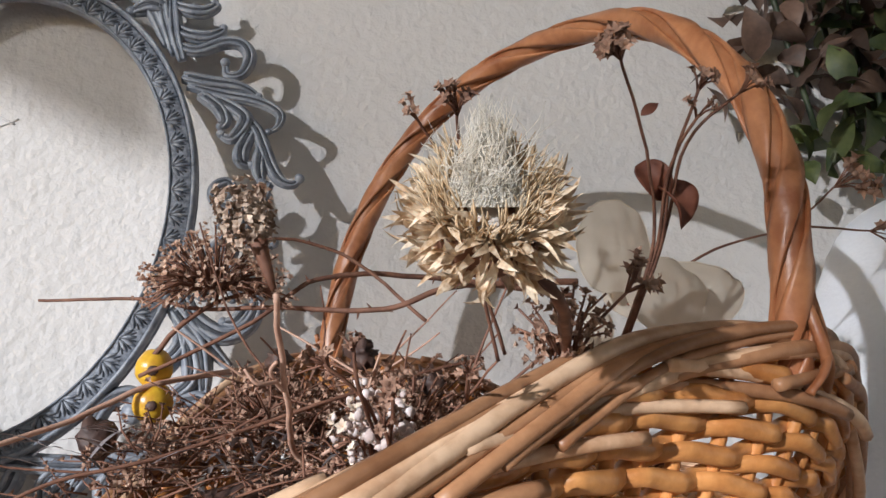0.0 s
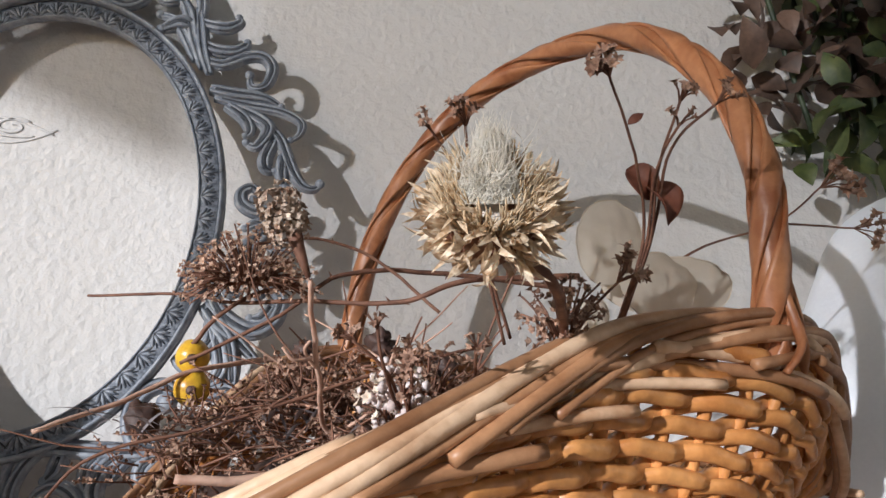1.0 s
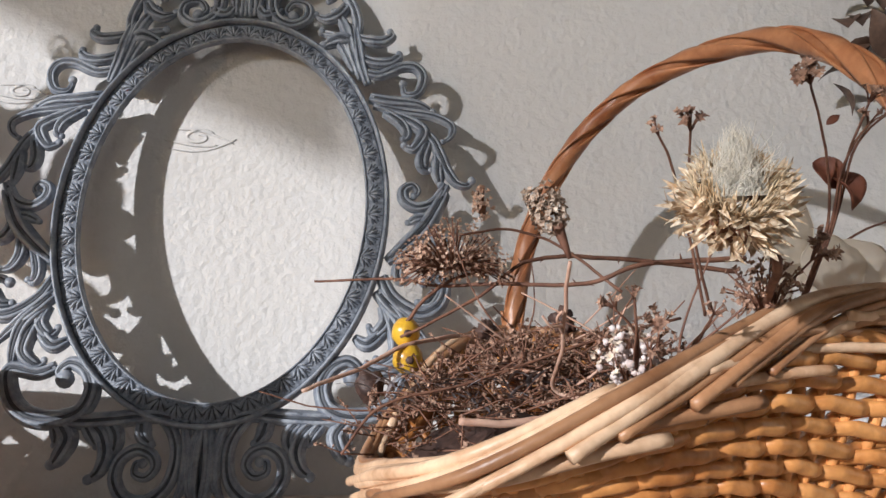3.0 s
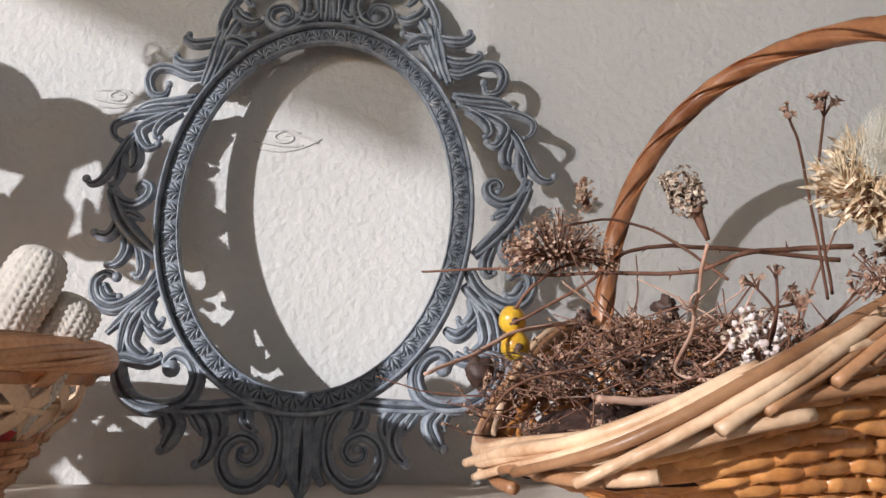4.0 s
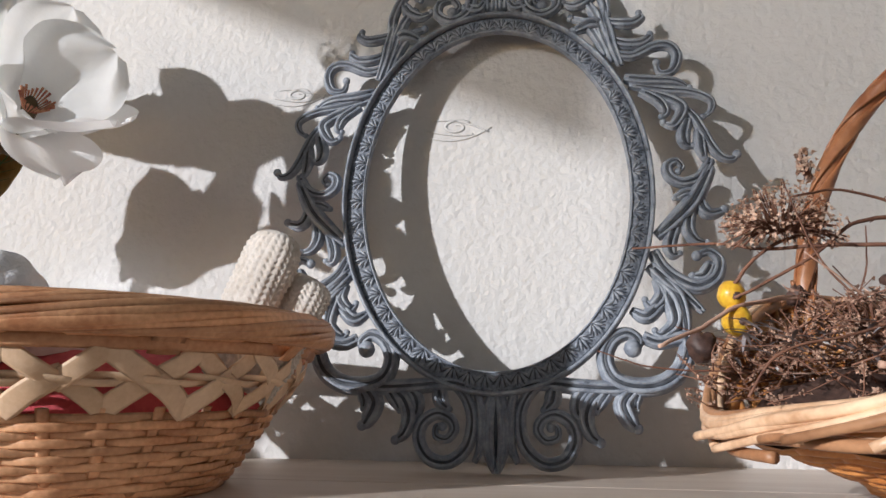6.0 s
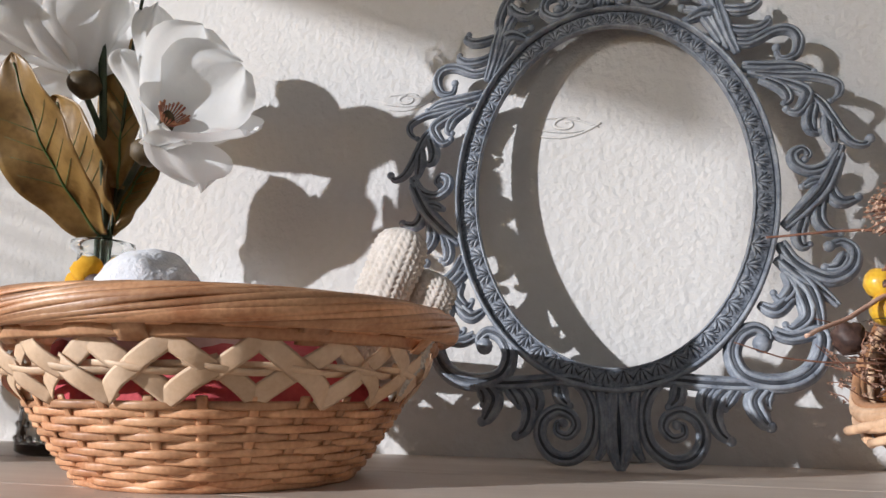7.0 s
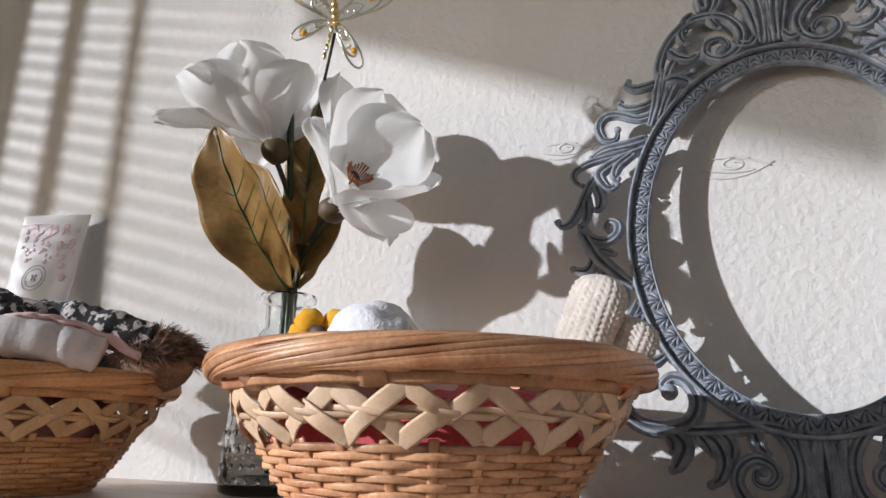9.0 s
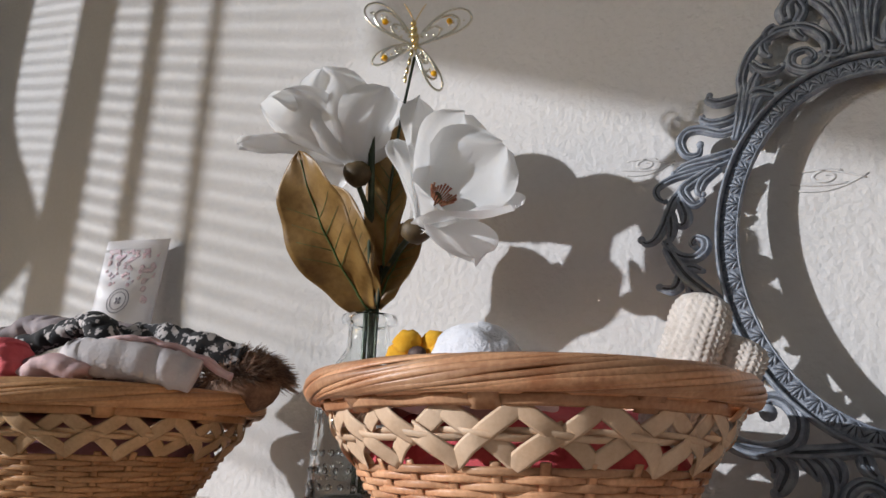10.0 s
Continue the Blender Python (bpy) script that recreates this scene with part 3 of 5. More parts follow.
    for i in range(10):
        a = 2 * math.pi * (i + 0.3) / 10
        pts = [at(a, rad(0.75 * H) + 0.002, 0.75 * H), at(a, rad(0.83 * H) + 0.0058, 0.83 * H), at(a, R * 0.99, 0.9 * H)]
        part("stake_strap", Geo().sweep(pts, 0.007, 0.0007, [Vector((math.cos(a + turn), math.sin(a + turn), -0.2))] * 3, 6), reed, b)
    # rolled rim of long slanting strands
    S = 15
    for k in range(S):
        m = 130
        pts, nor = [], []
        for i in range(m):
            a = 2 * math.pi * i / m
            q = 2 * math.pi * k / S + 2 * a + 0.3 * noise.noise(Vector((a * 2, k * 7.0, seed)))
            rr, zz = 0.0058 + 0.0007 * noise.noise(Vector((a * 1.7, k * 3.0, seed + 8))), 0.0074
            pts.append(at(a, R - 0.0045 + rr * math.cos(q), 0.92 * H + zz * math.sin(q)))
            nor.append(Vector((math.cos(a + turn) * math.cos(q), math.sin(a + turn) * math.cos(q), math.sin(q) * 0.62)))
        part("rim_strand", Geo().sweep(pts, [(0.0017 + 0.0004 * (k % 3)) * (1 + 0.3 * math.sin(i * 0.21 + 5 * k)) for i in range(m)], 0.0009 + 0.0003 * (k % 2), nor, 6, True), reed, b)
    return b


BX, BY = -0.211, -0.178
round_basket(BX, BY, 0.0, 0.35, 0.129, 0.088, REED, REEDPALE, "round honey-coloured reed basket with an open zigzag band, holding knitwear", 3)
LX, LY = -0.580, -0.195
round_basket(LX, LY, 0.0, 1.1, 0.132, 0.088, REEDGOLD, STRAWGOLD, "round golden reed basket with an open zigzag band, heaped with scarves", 9)


def cloth(name, label, c, r, hgt, mat, seed, folds=5.0, sx=1.0, sy=1.0, rim=0.0):
    """A crumpled heap of cloth lying in a basket."""
    cc = Vector(c)

    def fn(u, v):
        a, q = 2 * math.pi * u, v
        x, y = math.cos(a) * q * r * sx, math.sin(a) * q * r * sy
        n0 = noise.noise(Vector((x * 26, y * 26, seed))) + 0.5 * noise.noise(Vector((x * 60, y * 60, seed + 4)))
        crease = abs(noise.noise(Vector((x * 12 * folds / 5, y * 12 * folds / 5, seed + 9))))
        h = hgt * (1 - q ** 7) + 0.006 * n0 + 0.012 * crease - rim * q ** 6
        return cc + Vector((x, y, h))
    g = Geo().grid(fn, 64, 26, True)
    t = thing(name, label, "clothing", c)
    part("fabric", g, mat, t)
    return t


# ---- what lies in the middle basket ----
cloth("folded_knitwear", "coral red knitted clothes folded in the basket", (BX, BY, 0.033), 0.094, 0.037, REDCLOTH, 5)
cloth("pale_garment", "pale pink garment lying over the red clothes", (BX - 0.02, BY - 0.03, 0.064), 0.055, 0.014, PINKCLOTH, 8)


def knit_mitten(base, tip, w, label, seed):
    t = thing("knitted_mitten", label, "mitten", base, group="knitted mittens")
    b, e = Vector(base), Vector(tip)
    d = e - b
    side = d.cross(Vector((0.3, 0.9, 0.1))).normalized()
    nn = side.cross(d).normalized()
    random.seed(seed)

    def surf(u, v):
        a = 2 * math.pi * u
        r = w * (0.85 + 0.25 * math.sin(math.pi * v * 0.8)) * (1 if v < 0.8 else max(0.0, 1 - ((v - 0.8) / 0.2) ** 4.5) ** 0.5 + 0.001)
        rib = 1 + 0.06 * abs(math.sin(a * 11)) + 0.03 * math.sin(v * 150 + 3 * math.sin(a * 11)) + 0.12 * noise.noise(Vector((math.cos(a) * 1.3, math.sin(a) * 1.3, v * 4 + seed)))
        return b + d * v + side * (r * rib * math.cos(a)) + nn * (0.55 * r * rib * math.sin(a))
    part("knit", Geo().grid(surf, 132, 110, True), WOOL, t)
    for k in (-0.35, 0.35):
        pts, m = [], 60
        for i in range(m):
            v = i / (m - 1) * 0.86
            pts.append(b + d * v + side * (w * k + 0.0012 * math.sin(i * 1.9)) - nn * (-0.5 * w * (1 + 0.1 * math.sin(v * 3))) + nn * 0.001)
        part("cable", Geo().sweep(pts, [0.0014 + 0.0004 * math.sin(i * 1.9) for i in range(m)], 0.0011, None, 7), WOOL, t)
    return t


knit_mitten((-0.132, -0.192, 0.055), (-0.103, -0.184, 0.133), 0.0148, "cream cable-knit mitten sticking up out of the basket", 4)
knit_mitten((-0.118, -0.178, 0.05), (-0.088, -0.176, 0.11), 0.0145, "cream knitted mitten leaning at the basket rim", 6)

plush = thing("plush_ball", "white fluffy plush ball lying on the clothes", "plush toy", (-0.2, -0.272, 0.07))
g = Geo().ball((-0.203, -0.262, 0.0895), (0.0245, 0.022, 0.0205), 36, 24, None, 0.14, 4)
part("body", g, WHITEPLUSH, plush)
felt = thing("felt_flower", "yellow felt flower beside the white plush ball", "felt flower", (-0.244, -0.238, 0.07))
for i in range(6):
    a = i * math.pi / 3
    part("petal", Geo().ball((-0.248 + 0.0135 * math.cos(a), -0.242 + 0.004 * math.sin(a * 2), 0.099 + 0.0085 * math.sin(a)), (0.0088, 0.006, 0.0068), 12, 8, None, 0.2, i), YELLOWFELT, felt)
part("centre", Geo().ball((-0.246, -0.249, 0.099), (0.006, 0.003, 0.004), 10, 6), DARKBERRY, felt, "dark brown centre")

# ---- what lies in the far basket ----
PLUMCLOTH = material("dark_plum_cloth", (0.055, 0.03, 0.032), (0.13, 0.075, 0.08), 25, 0.9, 0.4, 300, 0.001)
cloth("mauve_clothes", "mauve knitted clothes filling the basket", (LX, LY, 0.033), 0.096, 0.039, MAUVECLOTH, 15)
cloth("dark_garment", "dark plum garment bunched under the scarves", (LX - 0.005, LY + 0.005, 0.072), 0.098, 0.034, PLUMCLOTH, 21)


def rolled(name, label, pts, w, th, mat, wob, seed):
    t = thing(name, label, "clothing", pts[0])
    c = spline(pts, 10)
    random.seed(seed)
    P = [p + Vector((0, 0, wob * noise.noise(Vector((i * 0.35, seed, 0))))) for i, p in enumerate(c)]
    g = Geo().sweep(P, [w * (0.75 + 0.25 * math.sin(math.pi * (0.15 + 0.7 * i / len(P)))) * (1 + 0.25 * noise.noise(Vector((i * 0.4, seed, 5)))) for i in range(len(P))],
                    [th * (1 + 0.3 * noise.noise(Vector((i * 0.3, seed, 9)))) for i in range(len(P))], None, 18)
    part("fabric", g, mat, t)
    return t


rolled("printed_scarf", "black and white printed scarf twisted over the heap", [(-0.665, -0.225, 0.126), (-0.63, -0.218, 0.134), (-0.60, -0.215, 0.141), (-0.572, -0.217, 0.145), (-0.550, -0.222, 0.134), (-0.552, -0.205, 0.130), (-0.530, -0.195, 0.133), (-0.495, -0.183, 0.127), (-0.458, -0.163, 0.117)], 0.013, 0.0085, PRINTCLOTH, 0.005, 2)
rolled("white_rolled_cloth", "off-white rolled cloth with a small print", [(-0.506, -0.268, 0.105), (-0.504, -0.268, 0.106), (-0.482, -0.255, 0.106), (-0.460, -0.238, 0.102), (-0.442, -0.222, 0.096)], 0.014, 0.0125, WHITECLOTH, 0.001, 5)
rolled("pink_felt_ear", "pale pink felt ear lying over the rolled cloth", [(-0.495, -0.252, 0.119), (-0.478, -0.244, 0.120), (-0.455, -0.223, 0.114), (-0.430, -0.200, 0.097)], 0.014, 0.003, PINKCLOTH, 0.002, 7)
rolled("dusky_garment", "dusky mauve folded garment in the heap", [(-0.62, -0.285, 0.098), (-0.58, -0.280, 0.102), (-0.545, -0.275, 0.098), (-0.51, -0.262, 0.096)], 0.016, 0.009, MAUVECLOTH, 0.005, 11)
rolled("pink_garment", "pale pink garment folded under the rolled cloth", [(-0.535, -0.283, 0.093), (-0.515, -0.279, 0.100), (-0.495, -0.27, 0.094)], 0.014, 0.008, PINKCLOTH, 0.003, 12)
rolled("red_ribbon", "coral red folded cloth in the heap", [(-0.59, -0.290, 0.094), (-0.572, -0.290, 0.108), (-0.552, -0.290, 0.113), (-0.540, -0.290, 0.094)], 0.013, 0.006, REDCLOTH, 0.004, 8)
rolled("lilac_scarf", "grey lilac scarf draped flat behind the heap", [(-0.74, -0.19, 0.138), (-0.70, -0.18, 0.154), (-0.66, -0.175, 0.148), (-0.59, -0.165, 0.142), (-0.51, -0.15, 0.122)], 0.026, 0.012, GREYCLOTH, 0.005, 13)
fur = thing("fur_pompom", "brown fluffy fur pompom hanging over the basket rim", "pompom", (-0.472, -0.135, 0.085))
part("core", Geo().ball((-0.466, -0.150, 0.098), (0.034, 0.024, 0.023), 16, 10), FUR, fur)
g = Geo()
random.seed(12)
for i in range(3200):
    d = rdir()
    d.z = abs(d.z) * 0.9 + d.z * 0.1
    p = Vector((-0.466 + d.x * 0.032, -0.150 + d.y * 0.023, 0.098 + d.z * 0.022))
    q = (d + Vector((0.7, 0.5, -0.15)) + rdir() * 0.5).normalized()
    L = rnd(0.008, 0.018)
    g.sweep([p, p + q * L * 0.5, p + q * L + Vector((0, 0, -0.002))], [0.0004, 0.0003, 0.0001], [0.0004, 0.0003, 0.0001], None, 3)
part("fur", g, FUR, fur, kind="stuff")

# ---- cream tube ----
tube = thing("cream_tube", "white cosmetic tube with pink blossom print, standing behind the basket", "cosmetic tube", (-0.792, -0.05, 0))
TC, TX = Vector((-0.792, -0.026, 0.0)), Vector((0.96, 0.28, 0)).normalized()
TN = Vector((0.28, -0.96, 0.12)).normalized()


def tube_at(x, z, out):
    return TC + TX * (x + 0.03 * (z - 0.18)) + Vector((0, 0, z * 1.075)) + TN * (out + 0.024 * (1 - z / 0.28))


def tube_surf(u, v):
    a = 2 * math.pi * u
    w = 0.038 + 0.006 * v
    th = 0.024 * (1 - v) + 0.0012
    return tube_at(w * math.cos(a), 0.025 + 0.242 * v + 0.004 * math.cos(a) * v, th * math.sin(a))


part("body", Geo().grid(tube_surf, 40, 24, True), TUBE, tube)
part("cap", Geo().lathe([(0.001, 0.0), (0.019, 0.0), (0.02, 0.002), (0.02, 0.026), (0.001, 0.027)], tube_at(-0.004, 0, 0), 28), TUBE, tube)
part("crimped_seal", Geo().grid(lambda u, v: tube_at(0.044 * math.cos(2 * math.pi * u), 0.2665 + 0.011 * v, 0.0014 * math.sin(2 * math.pi * u) + 0.0003 * math.sin(v * 40)), 32, 10, True), TUBE, tube)


def on_tube(x, z):
    v = (z - 0.025) / 0.242
    w, th = 0.038 + 0.006 * min(v, 1), 0.024 * max(0, 1 - v) + 0.0012
    return tube_at(x, z, th * math.sqrt(max(0.02, 1 - (x / w) ** 2)) + 0.0005)


random.seed(31)
for i in range(90):
    x, z = rnd(-0.036, 0.036), 0.264 - rnd(0, 1) ** 2.2 * 0.05
    if i < 12:
        x, z = rnd(0.016, 0.034), rnd(0.195, 0.24)
    g, r = Geo(), rnd(0.001, 0.0034) if i >= 5 else rnd(0.003, 0.005)
    for k in range(8):
        a = k * math.pi / 4
        g.sweep([on_tube(x, z), on_tube(x + r * math.cos(a), z + r * math.sin(a))], [0.0004, r * 0.33], 0.0002, [TN] * 2, 5)
    part("printed_blossom", g, PINKPRINT, tube)
for r in (0.0145, 0.0105):
    pts = [on_tube(-0.004 + r * math.cos(2 * math.pi * i / 40), 0.201 + r * math.sin(2 * math.pi * i / 40)) for i in range(40)]
    part("printed_ring", Geo().sweep(pts, 0.0005, 0.0002, [TN] * 40, 5, True), GREYPRINT, tube)
g = Geo()
for sx in (-1, 1):
    for sz in (-1, 1):
        g.sweep([on_tube(-0.004 + sx * 0.0008, 0.201), on_tube(-0.004 + sx * 0.003, 0.201 + sz * 0.0035)], [0.0006, 0.0016], 0.0002, [TN] * 2, 6)
part("printed_emblem", g, GREYPRINT, tube)
for i, w in enumerate((0.016, 0.01)):
    pts = [on_tube(-0.004 - w + 2 * w * k / 9, 0.174 - i * 0.006) for k in range(10)]
    part("printed_bar", Geo().sweep(pts, 0.0011, 0.0002, [TN] * 10, 5), GREYPRINT, tube)

# ---- bottle with silk magnolias ----
VX, VY = -0.394, -0.082
bottle = thing("glass_bottle", "clear embossed glass bottle holding the silk flowers", "bottle", (VX, VY, 0))
outer = [(0.001, 0.0), (0.038, 0.0), (0.0435, 0.003), (0.044, 0.01), (0.0415, 0.05), (0.0385, 0.088), (0.034, 0.108), (0.024, 0.124), (0.0185, 0.132), (0.0175, 0.15), (0.019, 0.153), (0.0235, 0.155), (0.0243, 0.158), (0.0235, 0.161), (0.018, 0.162)]
inner = [(0.0145, 0.158), (0.0145, 0.133), (0.02, 0.124), (0.03, 0.108), (0.0345, 0.088), (0.0375, 0.05), (0.0395, 0.012), (0.036, 0.007), (0.001, 0.006)]
gl = part("glass", Geo().lathe(outer + inner, (VX, VY, 0), 48), GLASS, bottle)
gl.visible_shadow = False
random.seed(5)
g = Geo()
for j, z in enumerate((0.012, 0.022, 0.034, 0.047)):
    for i in range(26):
        a = 2 * math.pi * (i + 0.5 * (j % 2)) / 26
        r = 0.0436 - 0.0625 * z
        g.ball((VX + r * math.cos(a), VY + r * math.sin(a), z), 0.0026, 7, 5)
rl = part("embossed_pattern", g, GLASS, bottle, kind="stuff")
rl.visible_shadow = False
for i in range(5):
    a0 = 2 * math.pi * i / 5
    for rr in (0.012, 0.008):
        pts = []
        for k in range(20):
            b = math.pi * k / 19
            z = 0.07 + rr * math.sin(b)
            r = 0.0438 - 0.0625 * z + 0.0006
            a = a0 + rr * math.cos(b) / 0.04
            pts.append((VX + r * math.cos(a), VY + r * math.sin(a), z))
        e = part("embossed_arch", Geo().sweep(pts, 0.0014, 0.0012, None, 6), GLASS, bottle)
        e.visible_shadow = False


def petal(g, base, out, up, L, W, cup=0.5, bow=0.35, ruffle=0.08, seed=0, tip=0.0):
    """A broad soft petal growing from base along out, hollow towards up."""
    b, o, n = Vector(base), Vector(out).normalized(), Vector(up)
    n = (n - o * n.dot(o)).normalized()
    s = o.cross(n)

    def fn(u, v):
        x = (u - 0.5) * 2
        w = W * (0.16 + 0.9 * math.sin(math.pi * min(1.0, 0.56 * v + 0.03)) ** 1.2) * (1 if v < 0.66 else math.sqrt(max(0.0, 1 - ((v - 0.66) / 0.345) ** 2)))
        w *= 1 + 0.06 * noise.noise(Vector((v * 4, x * 1.2, seed)))
        rip = ruffle * L * noise.noise(Vector((x * 1.6, v * 2.2, seed * 7.3))) * v + 0.018 * L * math.sin(9 * x + seed) * v * v
        h = cup * W * (x * x) * math.sin(math.pi * min(1, v * 0.8 + 0.12)) + bow * L * math.sin(math.pi * v * 0.6) * 0.5 - tip * L * max(0, v - 0.7) ** 2 * 6 + rip
        return b + o * (L * v) + s * (w * x) + n * h
    return g.grid(fn, 14, 18)


def magnolia(base, axis, petals, label, seed):
    f = thing("silk_magnolia", label, "artificial flower", base, group="silk magnolias")
    ax = Vector(axis).normalized()
    for i, (tgt, W, cup, bow) in enumerate(petals):
        d = Vector(tgt) - Vector(base)
        part("petal", petal(Geo(), base, d, ax, d.length, W, cup, bow, 0.17, seed + i, 0.12 if i % 2 else -0.05), PETAL, f)
    part("calyx", Geo().ball(Vector(base) - ax * 0.004, (0.012, 0.012, 0.0105), 14, 10, None, 0.15, seed), CALYX, f, "olive brown calyx")
    return f, ax


f1, ax1 = magnolia((-0.374, -0.142, 0.272), (-0.25, -0.1, 1), [
    # the first three are unseen back petals, added to widen the wall shadow
    ((-0.415, -0.062, 0.318), 0.036, 0.4, -0.1), ((-0.455, -0.085, 0.300), 0.036, 0.4, -0.1), ((-0.365, -0.060, 0.322), 0.034, 0.4, -0.1),
    ((-0.408, -0.125, 0.366), 0.032, 0.5, -0.25), ((-0.430, -0.19, 0.330), 0.030, 0.5, -0.3), ((-0.350, -0.128, 0.338), 0.028, 0.5, -0.3),
    ((-0.376, -0.190, 0.342), 0.029, 0.5, -0.3), ((-0.342, -0.165, 0.332), 0.028, 0.5, -0.25), ((-0.476, -0.178, 0.293), 0.022, 0.45, 0.2),
    ((-0.405, -0.195, 0.330), 0.027, 0.5, -0.3)], "white silk magnolia bloom opening upwards", 3)
f2, ax2 = magnolia((-0.318, -0.132, 0.217), (0.75, -0.4, 0.45), [
    # these two back petals are unseen, added to fill out the cast shadow
    ((-0.285, -0.108, 0.262), 0.034, 0.4, 0.12), ((-0.296, -0.108, 0.206), 0.034, 0.4, 0.1),
    ((-0.276, -0.142, 0.302), 0.032, 0.45, 0.05), ((-0.241, -0.139, 0.268), 0.040, 0.4, 0.08), ((-0.229, -0.145, 0.210), 0.040, 0.4, 0.05),
    ((-0.259, -0.152, 0.176), 0.030, 0.4, 0.2), ((-0.325, -0.137, 0.326), 0.019, 0.55, 0.05), ((-0.325, -0.160, 0.282), 0.0215, 0.55, 0.1),
    ((-0.288, -0.168, 0.214), 0.023, 0.5, 0.25)], "white silk magnolia bloom facing sideways", 17)
random.seed(6)
for i in range(26):
    a = 2 * math.pi * i / 26
    s1 = ax2.orthogonal().normalized()
    s2 = ax2.cross(s1)
    d = (ax2 + (s1 * math.cos(a) + s2 * math.sin(a)) * 0.55).normalized()
    b0 = Vector((-0.318, -0.132, 0.217)) + ax2 * 0.02
    part("stamen", Geo().sweep([b0, b0 + d * 0.014, b0 + d * rnd(0.018, 0.024)], [0.0005, 0.0004, 0.0009], [0.0005, 0.0004, 0.0009], None, 5), STAMEN, f2)
part("pistil", Geo().ball(Vector((-0.318, -0.132, 0.217)) + ax2 * 0.028, (0.005, 0.005, 0.009), 10, 8), CALYX, f2)

spray = thing("magnolia_stem", "dark green artificial stem with bronze leaves standing in the bottle", "artificial stem", (VX, VY, 0.01))
main = spline([(VX + 0.004, VY, 0.012), (VX + 0.002, VY, 0.15), (-0.377, -0.112, 0.23), (-0.3505, -0.158, 0.320)], 8)
part("stalk", Geo().sweep(main, [0.0034] * 16 + [0.0026] * (len(main) - 16), 0.003, None, 8), STEM, spray)
part("side_stalk", Geo().sweep(spline([(-0.383, -0.098, 0.21), (-0.376, -0.118, 0.24), (-0.375, -0.14, 0.264)], 6), 0.0024, 0.0024, None, 8), STEM, spray)
part("side_stalk", Geo().sweep(spline([(VX - 0.003, VY + 0.004, 0.012), (-0.387, -0.085, 0.17), (-0.356, -0.105, 0.205), (-0.324, -0.13, 0.213)], 6), 0.0026, 0.0026, None, 8), STEM, spray)
part("leaf_stalk", Geo().sweep(spline([(VX - 0.006, VY - 0.003, 0.012), (-0.396, -0.086, 0.12), (-0.391, -0.092, 0.172)], 5), 0.0022, 0.0022, None, 8), STEM, spray)


def silk_leaf(base, tip, nrm, W, curl, seed):
    b, t, n = Vector(base), Vector(tip), Vector(nrm).normalized()
    d = t - b
    s = d.cross(n).normalized()
    n = s.cross(d).normalized()
    L = d.length

    def fn(x, v):
        w = W * math.sin(math.pi * min(1, v * 0.8 + 0.09)) ** 0.85 * (1 if v < 0.8 else math.sqrt(max(0, 1 - ((v - 0.8) / 0.2) ** 2)))
        wav = 0.06 * W * math.sin(16 * v + seed) * abs(x)
        return b + d * v + s * (w * x) + n * (curl * L * math.sin(math.pi * v) + 0.3 * w * abs(x) ** 1.5 + wav + 0.0008 * math.sin(26 * (v - 0.25 * abs(x))))
    lf = part("leaf", Geo().grid(lambda u, v: fn(2 * u - 1, v), 16, 40), LEAF, spray, "bronze brown silk leaf", solid=0.0005)
    g = Geo().sweep([fn(0, k / 20) + n * 0.0006 for k in range(20)], [0.0013 * (1 - k / 24) for k in range(20)], 0.0008, [n] * 20, 6)
    for k in range(3, 7):
        for sg in (-1, 1):
            v0 = k / 10
            g.sweep([fn(sg * 0.75 * q, v0 + 0.13 * q) + n * 0.0005 for q in (0, 0.35, 0.7, 1)], [0.0004, 0.0003, 0.0002, 0.0001], 0.0002, [n] * 4, 5)
    part("vein", g, VEIN, lf, "green painted veins")


silk_leaf((-0.388, -0.094, 0.165), (-0.412, -0.172, 0.284), (-0.05, -0.98, -0.1), 0.0345, 0.08, 1)
silk_leaf((-0.385, -0.086, 0.168), (-0.342, -0.085, 0.243), (0.2, -0.95, 0.2), 0.020, 0.06, 2)
silk_leaf((-0.37, -0.100, 0.2), (-0.345, -0.122, 0.316), (0.1, -0.95, 0.1), 0.020, 0.05, 3)
# unseen leaf behind the big one, added to close a gap in the shadow
silk_leaf((-0.392, -0.082, 0.168), (-0.424, -0.118, 0.276), (-0.1, -0.95, 0.1), 0.034, 0.04, 4)

# ---- glittering butterfly pick ----
fly = thing("butterfly_pick", "gold wire butterfly with amber beads on a dark stick", "ornament", (VX + 0.008, VY, 0.012))
BC, BR, BU = Vector((-0.312, -0.158, 0.363)), Vector((0.88, 0.46, 0)), Vector((0.05, -0.12, 0.99))
BN = BR.cross(BU).normalized()
part("stick", Geo().sweep(spline([(VX + 0.008, VY, 0.012), (VX + 0.01, VY - 0.004, 0.16), (-0.345, -0.13, 0.28), tuple(BC + BU * -0.01)], 8), 0.0012, 0.0012, None, 6), STEM, fly)


def bf(x, y, o=0.0):
    return BC + BR * (x / 1000) + BU * (y / 1000) + BN * (o / 1000)


